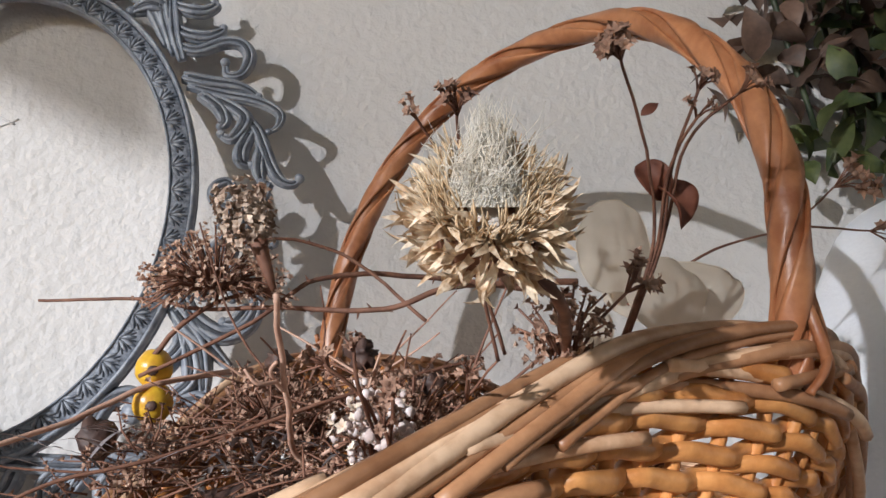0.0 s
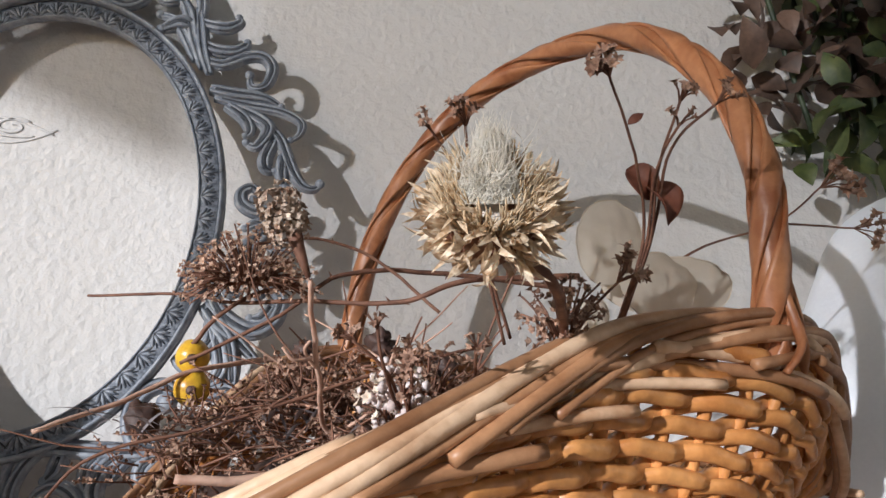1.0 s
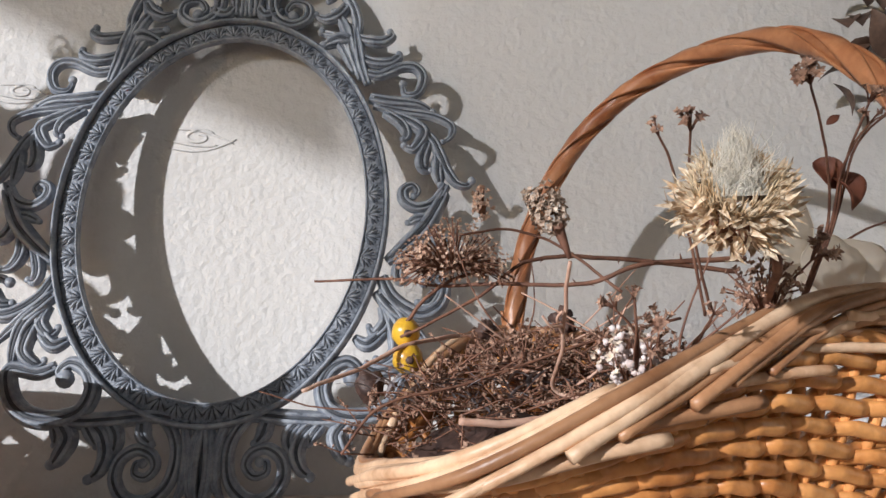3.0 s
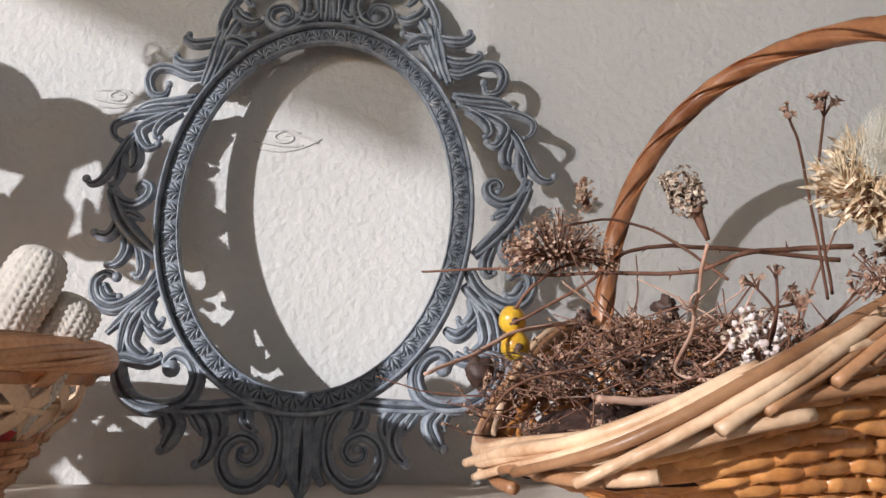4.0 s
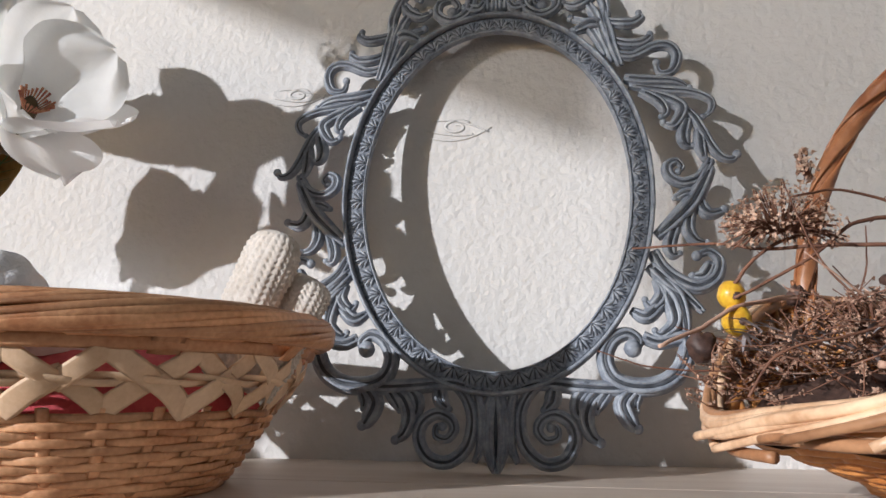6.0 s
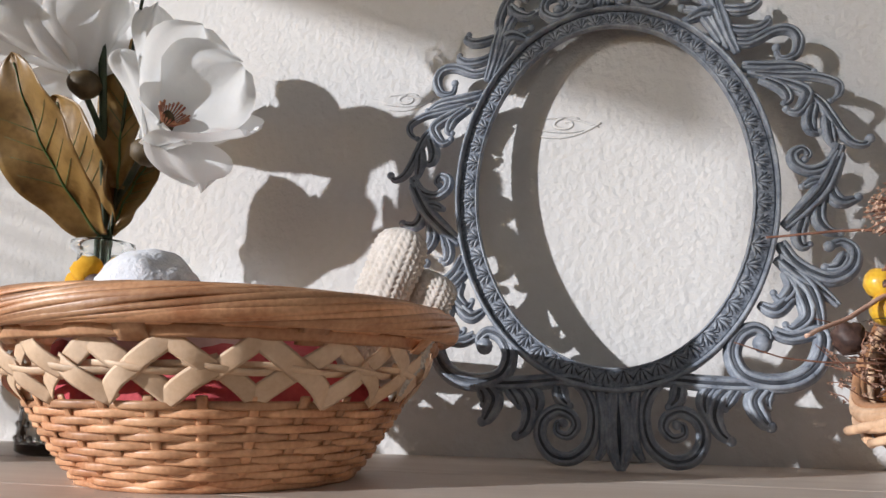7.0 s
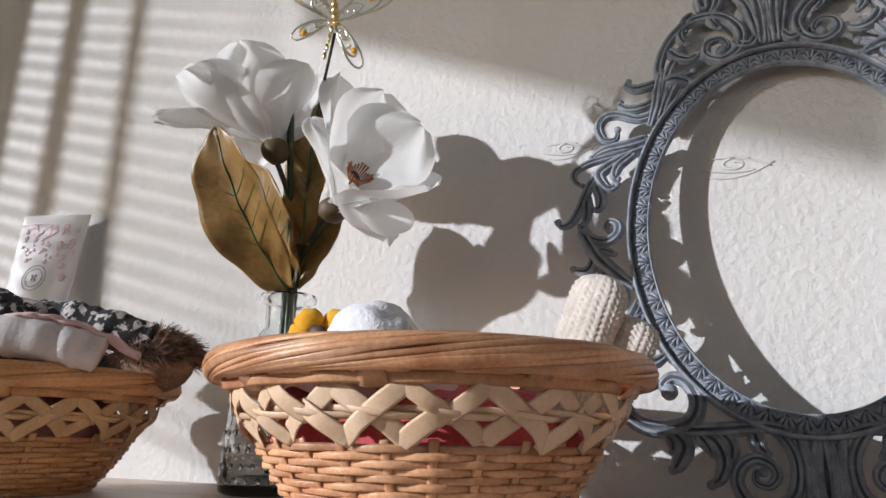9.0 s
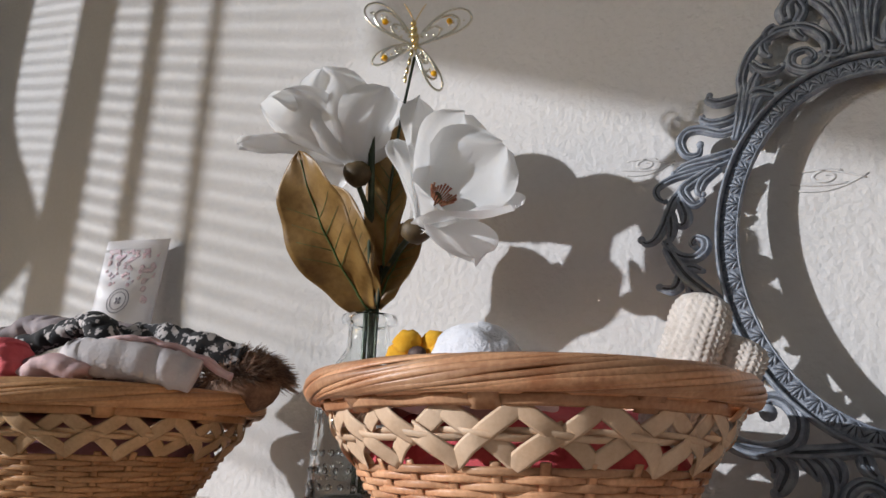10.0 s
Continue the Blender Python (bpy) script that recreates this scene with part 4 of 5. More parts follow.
def wing(name, tip, wide, gem):
    tx, ty = tip
    L = math.hypot(tx, ty)
    ex, ey = tx / L, ty / L
    w = None
    for k, (sc, r, mat) in enumerate(((1.0, 0.0010, SILVER), (0.78, 0.0012, SILVER), (0.45, 0.0009, SILVER))):
        pts = []
        for i in range(41):
            a = 2 * math.pi * i / 40
            u = L * sc * 0.5 * (1 - math.cos(a))
            v = wide * sc * math.sin(a) * (0.35 + 0.65 * u / (L * sc))
            pts.append(bf(ex * u - ey * v, ey * u + ex * v, 4 * math.sin(math.pi * u / L)))
        g = Geo().sweep(pts, [r * (1 + 0.35 * math.sin(i * 2.4)) for i in range(41)], r, None, 6)
        if w is None:
            w = part(name, g, mat, fly, "glittering wire wing")
        else:
            part("inner_wire", g, mat, w)
    part("gem", Geo().ball(bf(ex * gem - ey * 1.5, ey * gem + ex * 1.5, 3.5), 0.0026, 10, 7), AMBER, w, "amber yellow gem")
    random.seed(int(L * 10))
    for i in range(16):
        q = rnd(0.1, 0.85)
        part("glass_bead", Geo().ball(bf(tx * q + rnd(-3, 3), ty * q + rnd(-3, 3), 3), rnd(0.0008, 0.0016), 7, 5), SILVER, w)


wing("wing", (45, 28), 13, 34)
wing("wing", (-40, 33), 13, 30)
wing("wing", (21, -38), 8, 30)
wing("wing", (-34, -16), 7, 27)
for i, (y, r) in enumerate(((17, 2.6), (12, 3.0), (7, 3.4), (2, 3.2), (-3, 2.4))):
    part("body_bead", Geo().ball(bf(0.4 * i - 1, y, 3), r / 1000, 10, 7), GOLD, fly)
for i in range(4):
    part("tail_bead", Geo().ball(bf(-2.2 - 1.6 * i, -8 - 7.5 * i, 3), (0.0016, 0.0016, 0.0036), 8, 6), GOLD, fly)
    part("tail_bead", Geo().ball(bf(-1.6 - 1.6 * i, -4.5 - 7.5 * i, 3), 0.0016, 8, 6), SILVER, fly)
for sx in (-1, 1):
    part("feeler", Geo().sweep(spline([bf(0, 18, 3), bf(sx * 5, 28, 3), bf(sx * 9, 34, 3)], 5), 0.0005, 0.0005, None, 5), GOLD, fly)

# ---- willow basket with a hoop handle ----
willow = thing("handled_basket", "honey-brown willow basket with a wrapped hoop handle, full of dried flowers", "basket", (0.262, -0.165, 0))
HALF = [(0.109, -0.178, 0.040), (0.119, -0.244, 0.040), (0.146, -0.288, 0.048), (0.190, -0.296, 0.068), (0.236, -0.281, 0.087), (0.280, -0.264, 0.101), (0.336, -0.252, 0.104), (0.378, -0.214, 0.090)]
RIM = spline(HALF + [(0.524 - x, -0.33 - y, z) for x, y, z in HALF], 14, True)
NR = len(RIM)
WC = Vector((0.262, -0.165, 0))


def wall_at(i, f, out=0.0):
    """A place on the willow wall: i along the rim (may be fractional), f from the rim (0) to the base (1)."""
    a, b = RIM[int(i) % NR], RIM[(int(i) + 1) % NR]
    p = a.lerp(b, i - int(i))
    d = Vector((p.x - WC.x, p.y - WC.y, 0))
    e = min(1.0, max(0.0, (0.095 - p.z) / 0.05))
    k = 1.0 + 0.03 * (1 - e) * math.sin(math.pi * min(1, f * 1.25)) - (0.40 + 0.2 * e) * f ** (1.25 - 0.35 * e)
    q = WC + d * k
    q.z = p.z * (1 - f) + 0.004 * f
    return q + d.normalized() * out


def wall_out(i):
    p = RIM[int(i) % NR]
    return Vector((p.x - WC.x, p.y - WC.y, 0)).normalized()


NS = 60
random.seed(77)
ROWS = 17
for j in range(ROWS):
    f = 0.10 + 0.88 * j / (ROWS - 1)
    m = NS * 6
    pts, nor = [], []
    for k in range(m):
        i = NR * k / m
        ph = 2 * math.pi * (k / 18.0 + j / 3.0)
        wv = min(1.0, 0.3 + 1.5 * math.cos(ph))
        jit = noise.noise(Vector((k * 0.07, j * 3.3, 1.0)))
        pts.append(wall_at(i, min(0.995, f + 0.014 * jit + 0.019 * math.sin(ph)), 0.0027 * wv + 0.0013 * jit))
        nor.append(wall_out(i) + Vector((0, 0, -0.2 + 0.25 * math.sin(ph))))
    W = [0.0031 * (1 + 0.16 * noise.noise(Vector((k * 0.11, j * 7.1, 4.0)))) for k in range(m)]
    part("weaver", Geo().sweep(pts, W, 0.0021, nor, 8, True), WILLOW, willow)
for s in range(NS):
    i = NR * (s + 0.5) / NS
    pts = [wall_at(i, f, -0.001) for f in (0.0, 0.25, 0.5, 0.75, 1.0)]
    part("stake", Geo().sweep(pts, 0.0024, 0.0022, None, 7), WILLOW, willow)
bp = [wall_at(NR * k / 60, 1.0) for k in range(60)]
g = Geo()
g.add([Vector((p.x, p.y, 0.001)) for p in bp] + [Vector((p.x, p.y, 0.007)) for p in bp], [tuple(range(59, -1, -1)), tuple(range(60, 120))] + [(k, (k + 1) % 60, 60 + (k + 1) % 60, 60 + k) for k in range(60)])
part("base", g, WILLOW, willow)
# plaited border of thick rods, each running aslant for a stretch and tucking in
BORDERDARK = material("brown_and_shade_willow", (0.26, 0.115, 0.05), (0.46, 0.24, 0.12), 38, 0.42, 0.4, 260, 0.0009, rand=0.15)
part("rim_hoop", Geo().sweep([wall_at(NR * k / 120, 0.0, -0.001) + Vector((0, 0, 0.0005)) for k in range(120)], 0.0036, 0.0036, None, 8, True), BORDERDARK, willow)
random.seed(101)
NB = 19
for s in range(NB):
    for twin in (0, 1):
        i0 = NR * (s + rnd(-0.18, 0.18) + 0.38 * twin) / NB
        span = NR / NB * rnd(3.3, 4.3)
        top, drop, bulge, rr = rnd(0.003, 0.0075), rnd(0.014, 0.021), rnd(0.0025, 0.005), rnd(0.0018, 0.0027)
        w1, w2 = rnd(0, 6), rnd(0, 6)
        pts, W = [], []
        for k in range(31):
            q = k / 30
            p = wall_at((i0 + span * q) % NR, 0.0, bulge * math.cos(math.pi * (0.9 * q - 0.22)) + 0.0006 * math.sin(6 * q + w1) - 0.01 * max(0.0, q - 0.85))
            low = 0.45 + 0.55 * min(1.0, max(0.0, (p.z - 0.036) / 0.045))
            p.z += top * math.sin(math.pi * min(1.0, 0.2 + q * 0.62)) - low * drop * (1 - q) ** 1.5 + 0.0009 * math.sin(5 * q + w2)
            pts.append(p)
            W.append(rr * (0.82 + 0.18 * math.sin(math.pi * q) + 0.06 * math.sin(19 * q + w1)))
        # the butt of each rod sticks out straight
        for k in range(3, -1, -1):
            pts[k] = pts[k + 1] + (pts[4] - pts[6]) * 0.4
        # every fifth rod is brown; beyond x 0.225 more brown paints the unlit rim
        brown = s % 5 == 1 or (pts[15].x > 0.225 and (s + twin) % 3 > 0)
        part("border_rod", Geo().sweep(pts, W, W, None, 9), BORDERDARK if brown else WILLOWRIM, willow)
# rods of the lower border that cross the other way
for s in range(22):
    i0 = NR * (s + rnd(-0.3, 0.3)) / 22
    rr, up = rnd(0.0019, 0.0025), rnd(0.013, 0.019)
    pts = []
    for k in range(21):
        q = k / 20
        p = wall_at((i0 + NR / 22 * 2.4 * q) % NR, 0.03, 0.002 + 0.0025 * math.cos(math.pi * q * 2))
        p.z -= (0.002 + up * q) * (0.5 + 0.5 * min(1.0, max(0.0, (p.z - 0.036) / 0.045)))
        pts.append(p)
    part("border_rod", Geo().sweep(pts, rr, rr, None, 8), WILLOWRIM if s % 3 else BORDERDARK, willow)
# hoop handle with a wrapped cane
ARCH = spline([(0.189, -0.078, 0.085), (0.192, -0.077, 0.125), (0.204, -0.078, 0.173), (0.228, -0.083, 0.219), (0.260, -0.102, 0.251), (0.292, -0.140, 0.259), (0.316, -0.192, 0.243), (0.328, -0.232, 0.206), (0.332, -0.252, 0.165), (0.330, -0.256, 0.125), (0.330, -0.25, 0.09)], 14)
core = part("handle", Geo().sweep(ARCH, 0.0051, 0.0051, None, 12), HANDLE, willow, "rust brown wrapped hoop handle")
NA = len(ARCH)
for ph in (0, 2.1, 4.2):
    pts, nor = [], []
    for k in range(NA * 2):
        i = min(k / 2, NA - 1.001)
        p = ARCH[int(i)].lerp(ARCH[int(i) + 1], i - int(i))
        t = (ARCH[int(i) + 1] - ARCH[int(i)]).normalized()
        e1 = t.cross(Vector((0.76, 0.65, 0))).normalized()
        e2 = t.cross(e1)
        a = ph + k * 0.085
        d = e1 * math.cos(a) + e2 * math.sin(a)
        pts.append(p + d * 0.0050)
        nor.append(d)
    part("wrapping_cane", Geo().sweep(pts, 0.0044, 0.0012, nor, 7), HANDLE, core)
for cx, cy in ((0.335, -0.255), (0.187, -0.076)):
    for s in (-1, 1):
        d = Vector((0.76, 0.65, 0)) * (0.009 * s)
        pts = spline([(cx - d.x, cy - d.y, 0.088), (cx, cy - 0.006 if cy < -0.2 else cy + 0.006, 0.098), (cx + d.x * 0.6, cy + d.y * 0.6, 0.118)], 6)
        part("lashing", Geo().sweep(pts, 0.0019, 0.0012, None, 7), HANDLE, willow)

# ---- dried flowers in the willow basket ----
def floret(g, p, r, n, d, mat_r=0.35):
    """A tiny dry star of narrow blades."""
    d = Vector(d).normalized()
    s1 = d.orthogonal().normalized()
    s2 = d.cross(s1)
    for k in range(n):
        a = 2 * math.pi * k / n + rnd(-0.3, 0.3)
        e = (s1 * math.cos(a) + s2 * math.sin(a)) * rnd(0.6, 1) + d * rnd(0.3, 0.9)
        e.normalize()
        g.leaf(p, p + e * r * rnd(0.7, 1.2), d + e * 0.1, r * mat_r, 0.15, 2, 3)


def twig(pts, r0, r1, mat=TWIG, per=6, name="twig", label="", parent=None, category="dried twig", thorns=0):
    c = spline(pts, per)
    m = len(c)
    c = [p + Vector((noise.noise(p * 120), noise.noise(p * 120 + Vector((5, 0, 0))), noise.noise(p * 120 + Vector((0, 9, 0))))) * r0 * 0.7 for p in c]
    rr = [r0 + (r1 - r0) * i / (m - 1) for i in range(m)]
    g = Geo().sweep(c, rr, rr, None, 6)
    for k in range(thorns):
        i = random.randrange(1, m - 1)
        d = rdir()
        g.sweep([c[i], c[i] + d * rr[i] * 3.2], [rr[i] * 0.7, 0.0001], [rr[i] * 0.7, 0.0001], None, 4)
    if parent:
        return part(name, g, mat, parent, label), c
    return part(name, g, mat, None, label, category=category), c


# the tangled brown filling
random.seed(41)
nest = thing("dried_heather", "tangle of brown dried heather heaped in the willow basket", "dried flowers", (0.2, -0.18, 0.03))
g, gs = Geo(), Geo()


def fill_at(a, q):
    x = 0.188 + 0.080 * q * math.cos(a)
    y = -0.178 + 0.088 * q * math.sin(a)
    return Vector((x, y, 0.078 - 0.028 * q * q))


# dark berry colour on a sheet paints the shade deep in the basket
part("hollow_shade", Geo().grid(lambda u, v: fill_at(2 * math.pi * u, v) + Vector((0, 0, -0.018 + 0.01 * noise.noise(fill_at(2 * math.pi * u, v) * 60))), 40, 14, True), DARKBERRY, nest, "dark sheet standing in for the shaded hollow under the heather")
for i in range(640):
    p = fill_at(rnd(0, 6.283), rnd(0, 1) ** 0.5) + Vector((0, 0, rnd(-0.012, 0.016)))
    d = rdir()
    d.z = abs(d.z) * 0.6
    L = rnd(0.012, 0.036)
    gs.sweep([p, p + d * L * 0.5 + rdir() * 0.002, p + d * L], [0.0004, 0.0003, 0.0002], [0.0004, 0.0003, 0.0002], None, 4)
    for k in range(7):
        floret(g, p + d * L * rnd(0.3, 1.0), rnd(0.0009, 0.002), 4, d + rdir() * 0.8)
part("stalk_mass", gs, TWIG, nest, kind="stuff")
part("floret_mass", g, DRYFLOWER, nest, "small brown florets", kind="stuff")

lav = thing("lavender_sprigs", "grey dried lavender leaves lying on the filling", "dried leaves", (0.15, -0.2, 0.06))
g = Geo()
random.seed(9)
for i in range(90):
    p = Vector((rnd(0.115, 0.2), rnd(-0.25, -0.16), rnd(0.062, 0.078)))
    d = Vector((rnd(-1, 0.3), rnd(-0.8, 0.6), rnd(-0.1, 0.3))).normalized()
    g.leaf(p, p + d * rnd(0.012, 0.024), (0, 0.2, 1), 0.0009, 0.1, 2, 5)
part("leaf_mass", g, DRYGREY, lav, kind="stuff")


def seed_cluster(name, label, c, rx, ry, rz, count, size, mat, seed, blades=5, droop=0.0):
    random.seed(seed)
    t = thing(name, label, "dried flower", c)
    g, gs = Geo(), Geo()
    cc = Vector(c)
    for i in range(count):
        d = rdir() * rnd(0.25, 1) ** 0.5
        p = cc + Vector((d.x * rx, d.y * ry, d.z * rz - droop * d.x * d.x * rz))
        floret(g, p, size * rnd(0.7, 1.3), blades, d + Vector((0, 0, 0.4)) + rdir() * 0.5)
        if i % 3 == 0:
            q = cc + Vector((d.x * rx * 0.35, d.y * ry * 0.35, -rz * 0.6))
            gs.sweep([q, q.lerp(p, 0.5) + Vector((0, 0, 0.002)), p], 0.00035, 0.00035, None, 4)
    part("floret_mass", g, mat, t, kind="stuff")
    part("stalk_mass", gs, TWIG, t, kind="stuff")
    return t


PAMPAS = material("buff_seed_plume", (0.60, 0.39, 0.28), (0.92, 0.72, 0.57), 60, 0.9, 0.2, 500, 0.0005, rand=0.25, island=True, alpha_trans=0.35)
seed_cluster("dried_hydrangea", "buff brown dried flower plume arching over the basket", (0.147, -0.178, 0.137), 0.031, 0.016, 0.0155, 640, 0.0016, PAMPAS, 51, 5, 0.9)
seed_cluster("dried_spire", "small buff dried flower spire above the plume", (0.162, -0.177, 0.161), 0.005, 0.004, 0.009, 60, 0.0022, PAMPAS, 52)
st = seed_cluster("white_statice", "cluster of tiny pinkish white dried flowers at the basket rim", (0.201, -0.270, 0.081), 0.011, 0.010, 0.0115, 40, 0.0022, DRYPALE, 53, 6)
PEARL = material("pinkish_white_bud", (0.66, 0.52, 0.48), (0.88, 0.80, 0.77), 200, 0.7, 0.2, 600, 0.0004, rand=0.2)
for k in range(110):
    d = rdir() * rnd(0.4, 1.0)
    part("bud", Geo().ball(Vector((0.201 + d.x * 0.0115, -0.270 + d.y * 0.0105, 0.081 + d.z * 0.0125)), rnd(0.0007, 0.0014), 8, 6, None, 0.6, k), PEARL, st)
seed_cluster("brown_statice", "cluster of small brown dried florets behind the rim", (0.215, -0.235, 0.087), 0.02, 0.02, 0.01, 170, 0.0019, DRYFLOWER, 54, 5)
seed_cluster("brown_yarrow", "brown dried florets under the thistle head", (0.252, -0.268, 0.106), 0.014, 0.012, 0.012, 150, 0.0019, DRYFLOWER, 55, 5)
seed_cluster("brown_sedum", "rounded brown dried flower mass in the filling", (0.175, -0.2, 0.083), 0.022, 0.02, 0.014, 260, 0.002, DRYFLOWER, 56, 5)

random.seed(14)
hip = thing("rosehip_sprig", "dry twig with two yellow rosehips and a dark berry", "dried fruit", (0.115, -0.17, 0.075))
for c, r in (((0.1255, -0.1705, 0.0858), 0.0072), ((0.1245, -0.168, 0.0985), 0.0068)):
    fr = part("fruit", Geo().ball(c, (r, r, r * 1.08), 18, 12, None, 0.08, 2), FRUITMAT, hip, "ripe yellow rosehip")
    part("blossom_end", Geo().ball((c[0] + 0.001, c[1] - r * 0.93, c[2] - 0.001), (0.0022, 0.0009, 0.002), 8, 5), DARKBERRY, fr)
part("dark_berry", Geo().ball((0.108, -0.172, 0.073), 0.0072, 14, 9, None, 0.5, 3), DARKBERRY, hip, "dark shrivelled berry")
twig([(0.082, -0.21, 0.071), (0.105, -0.19, 0.081), (0.128, -0.173, 0.093), (0.16, -0.16, 0.098)], 0.0009, 0.0013, TWIGPALE, 6, "twig", "", hip)
for k, c in enumerate(((0.168, -0.13, 0.103), (0.203, -0.165, 0.104), (0.225, -0.2, 0.092))):
    part("dark_berry", Geo().ball(c, 0.0052, 16, 12, None, 0.9, 5 + k), DARKBERRY, hip)

# long thorny twigs
twig([(0.079, -0.161, 0.1245), (0.118, -0.166, 0.125), (0.14, -0.17, 0.121), (0.168, -0.175, 0.121), (0.21, -0.185, 0.120), (0.235, -0.19, 0.128), (0.285, -0.19, 0.131)], 0.0006, 0.0014, TWIG, 8, "bramble_twig", "long thin brown thorny twig across the basket", thorns=14)
twig([(0.122, -0.172, 0.1), (0.142, -0.172, 0.121), (0.165, -0.17, 0.128)], 0.0011, 0.0008, TWIG, 6, "forked_twig", "short brown forked twig in the dried flowers", thorns=3)
twig([(0.122, -0.18, 0.095), (0.16, -0.175, 0.115), (0.185, -0.172, 0.133), (0.225, -0.165, 0.136), (0.29, -0.17, 0.128)], 0.0008, 0.0013, TWIG, 8, "bramble_twig", "thin reddish brown twig arching over the filling", thorns=10)
twig([(0.15, -0.19, 0.142), (0.175, -0.18, 0.147), (0.2, -0.18, 0.138), (0.225, -0.19, 0.115)], 0.0006, 0.0008, TWIG, 8, "arched_twig", "thin dark twig bowing down into the filling", thorns=6)
twig([(0.104, -0.262, 0.05), (0.118, -0.258, 0.066), (0.15, -0.25, 0.074), (0.2, -0.235, 0.09), (0.24, -0.22, 0.1)], 0.0005, 0.0007, TWIG, 8, "dry_stalk", "thin russet stalk curving along the basket edge", thorns=4)
wb, _ = twig([(0.144, -0.273, 0.0615), (0.16, -0.27, 0.0605), (0.19, -0.262, 0.063), (0.215, -0.25, 0.066)], 0.0014, 0.0016, TWIGPALE, 6, "cut_stalk", "short dry stalk with a pale cut end")
for k in range(44):
    a = fill_at(rnd(0, 6.283), rnd(0.2, 0.95)) + Vector((0.035 if k % 2 else 0.01, 0, rnd(0.0, 0.014)))
    d = Vector((rnd(-1, 1), rnd(-0.7, 0.7), rnd(0, 0.55))).normalized()
    L = rnd(0.03, 0.07)
    twig([a, a + d * L * 0.5 + rdir() * 0.006, a + d * L + Vector((0, 0, 0.004))], 0.0006, 0.0003, TWIG if k % 3 else TWIGPALE, 5, "fine_twig", "thin dry twig among the flower tangle", thorns=3)


# nodding bud on its bare stem
bud = thing("dried_bud", "dried tufted seed head on a bare pinkish stem", "dried flower", (0.182, -0.235, 0.07))
twig([(0.2, -0.25, 0.067), (0.1825, -0.2385, 0.0705), (0.180, -0.265, 0.085), (0.1775, -0.292, 0.111)], 0.0010, 0.0007, TWIGPALE, 9, "stem", "", bud)
twig([(0.178, -0.276, 0.092), (0.1735, -0.28, 0.0915), (0.1705, -0.281, 0.095)], 0.0006, 0.0004, TWIGPALE, 6, "tendril", "", bud)
twig([(0.179, -0.272, 0.09), (0.176, -0.277, 0.094), (0.1775, -0.279, 0.0965)], 0.0006, 0.0004, TWIGPALE, 6, "tendril", "", bud)
BD = Vector((-0.0062, -0.001, 0.0175))
b0 = Vector((0.1775, -0.294, 0.1115))
part("cup", Geo().sweep([b0 + BD * s for s in (0, 0.2, 0.45, 0.62)], [0.0007, 0.0012, 0.0017, 0.0024], [0.0007, 0.0012, 0.0017, 0.0022], None, 10), TWIG, bud, "ribbed brown cup")
g = Geo()
random.seed(63)
for i in range(260):
    d = rdir()
    p = b0 + BD * rnd(0.6, 1.15) + Vector((d.x * 0.0052, d.y * 0.005, d.z * 0.004)) + Vector((-0.0015, 0, 0.001))
    floret(g, p, rnd(0.0011, 0.0019), 4, d + Vector((0, 0, 0.3)), 0.4)
part("tuft", g, BUDMAT, bud, "grey-brown curled tuft", kind="stuff")

# ---- thistle ----
thistle = thing("dried_thistle", "dried thistle head with straw bracts and white down", "dried thistle", (0.2395, -0.285, 0.085))
TCN = Vector((0.2200, -0.317, 0.1225))
TAX = Vector((-0.16, -0.86, 0.50)).normalized()
T1 = TAX.cross(Vector((0, 1, 0))).normalized()
T2 = TAX.cross(T1)
twig([(0.258, -0.24, 0.085), (0.252, -0.268, 0.1), (0.238, -0.305, 0.1095), tuple(TCN - TAX * 0.008)], 0.0013, 0.0017, TWIG, 7, "stem", "", thistle)
part("receptacle", Geo().ball(TCN - TAX * 0.001, (0.0115, 0.0115, 0.0092), 18, 12, (T1, T2, TAX)), TWIG, thistle)
BRACTONE = material("straw_bract", (0.46, 0.29, 0.15), (0.97, 0.85, 0.66), 420, 0.55, 0.4, 900, 0.0004, rand=0.3, alpha_trans=0.2)
random.seed(88)
rows = 10
for j in range(rows):
    th = radians(124 - j * 8.5)
    n = 34 - abs(j - 4)
    for k in range(n):
        a = 2 * math.pi * (k + 0.5 * (j % 2)) / n + rnd(-0.08, 0.08)
        rad_dir = T1 * math.cos(a) + T2 * math.sin(a)
        n0 = rad_dir * math.sin(th) + TAX * math.cos(th)
        d = (n0 * 0.35 + rad_dir * 0.75 + TAX * (0.15 + 0.07 * j) + rdir() * 0.33).normalized()
        g = Geo()
        p = TCN + rad_dir * (0.0108 * math.sin(th)) + TAX * (0.009 * math.cos(th))
        L = rnd(0.0055, 0.0112) * (0.8 if j < 2 else 1.0)
        g.leaf(p, p + d * L, n0 + TAX * 0.4, rnd(0.0006, 0.0013), rnd(-0.36, 0.34), 2, 7, rnd(0.1, 1.0), 0.8)
        part("bract", g, BRACTONE, thistle)
g = Geo()
for i in range(420):
    a, q = rnd(0, 6.283), rnd(0.3, 1) ** 0.5
    rad_dir = T1 * math.cos(a) + T2 * math.sin(a)
    p = TCN + TAX * 0.004 + rad_dir * 0.0105 * q
    d = (TAX + rad_dir * 0.45 * q + rdir() * 0.2).normalized()
    L = rnd(0.006, 0.011)
    g.sweep([p, p + d * L * 0.6, p + d * L + rdir() * 0.001], [0.0004, 0.0003, 0.0001], [0.00015, 0.0001, 0.0001], None, 4)
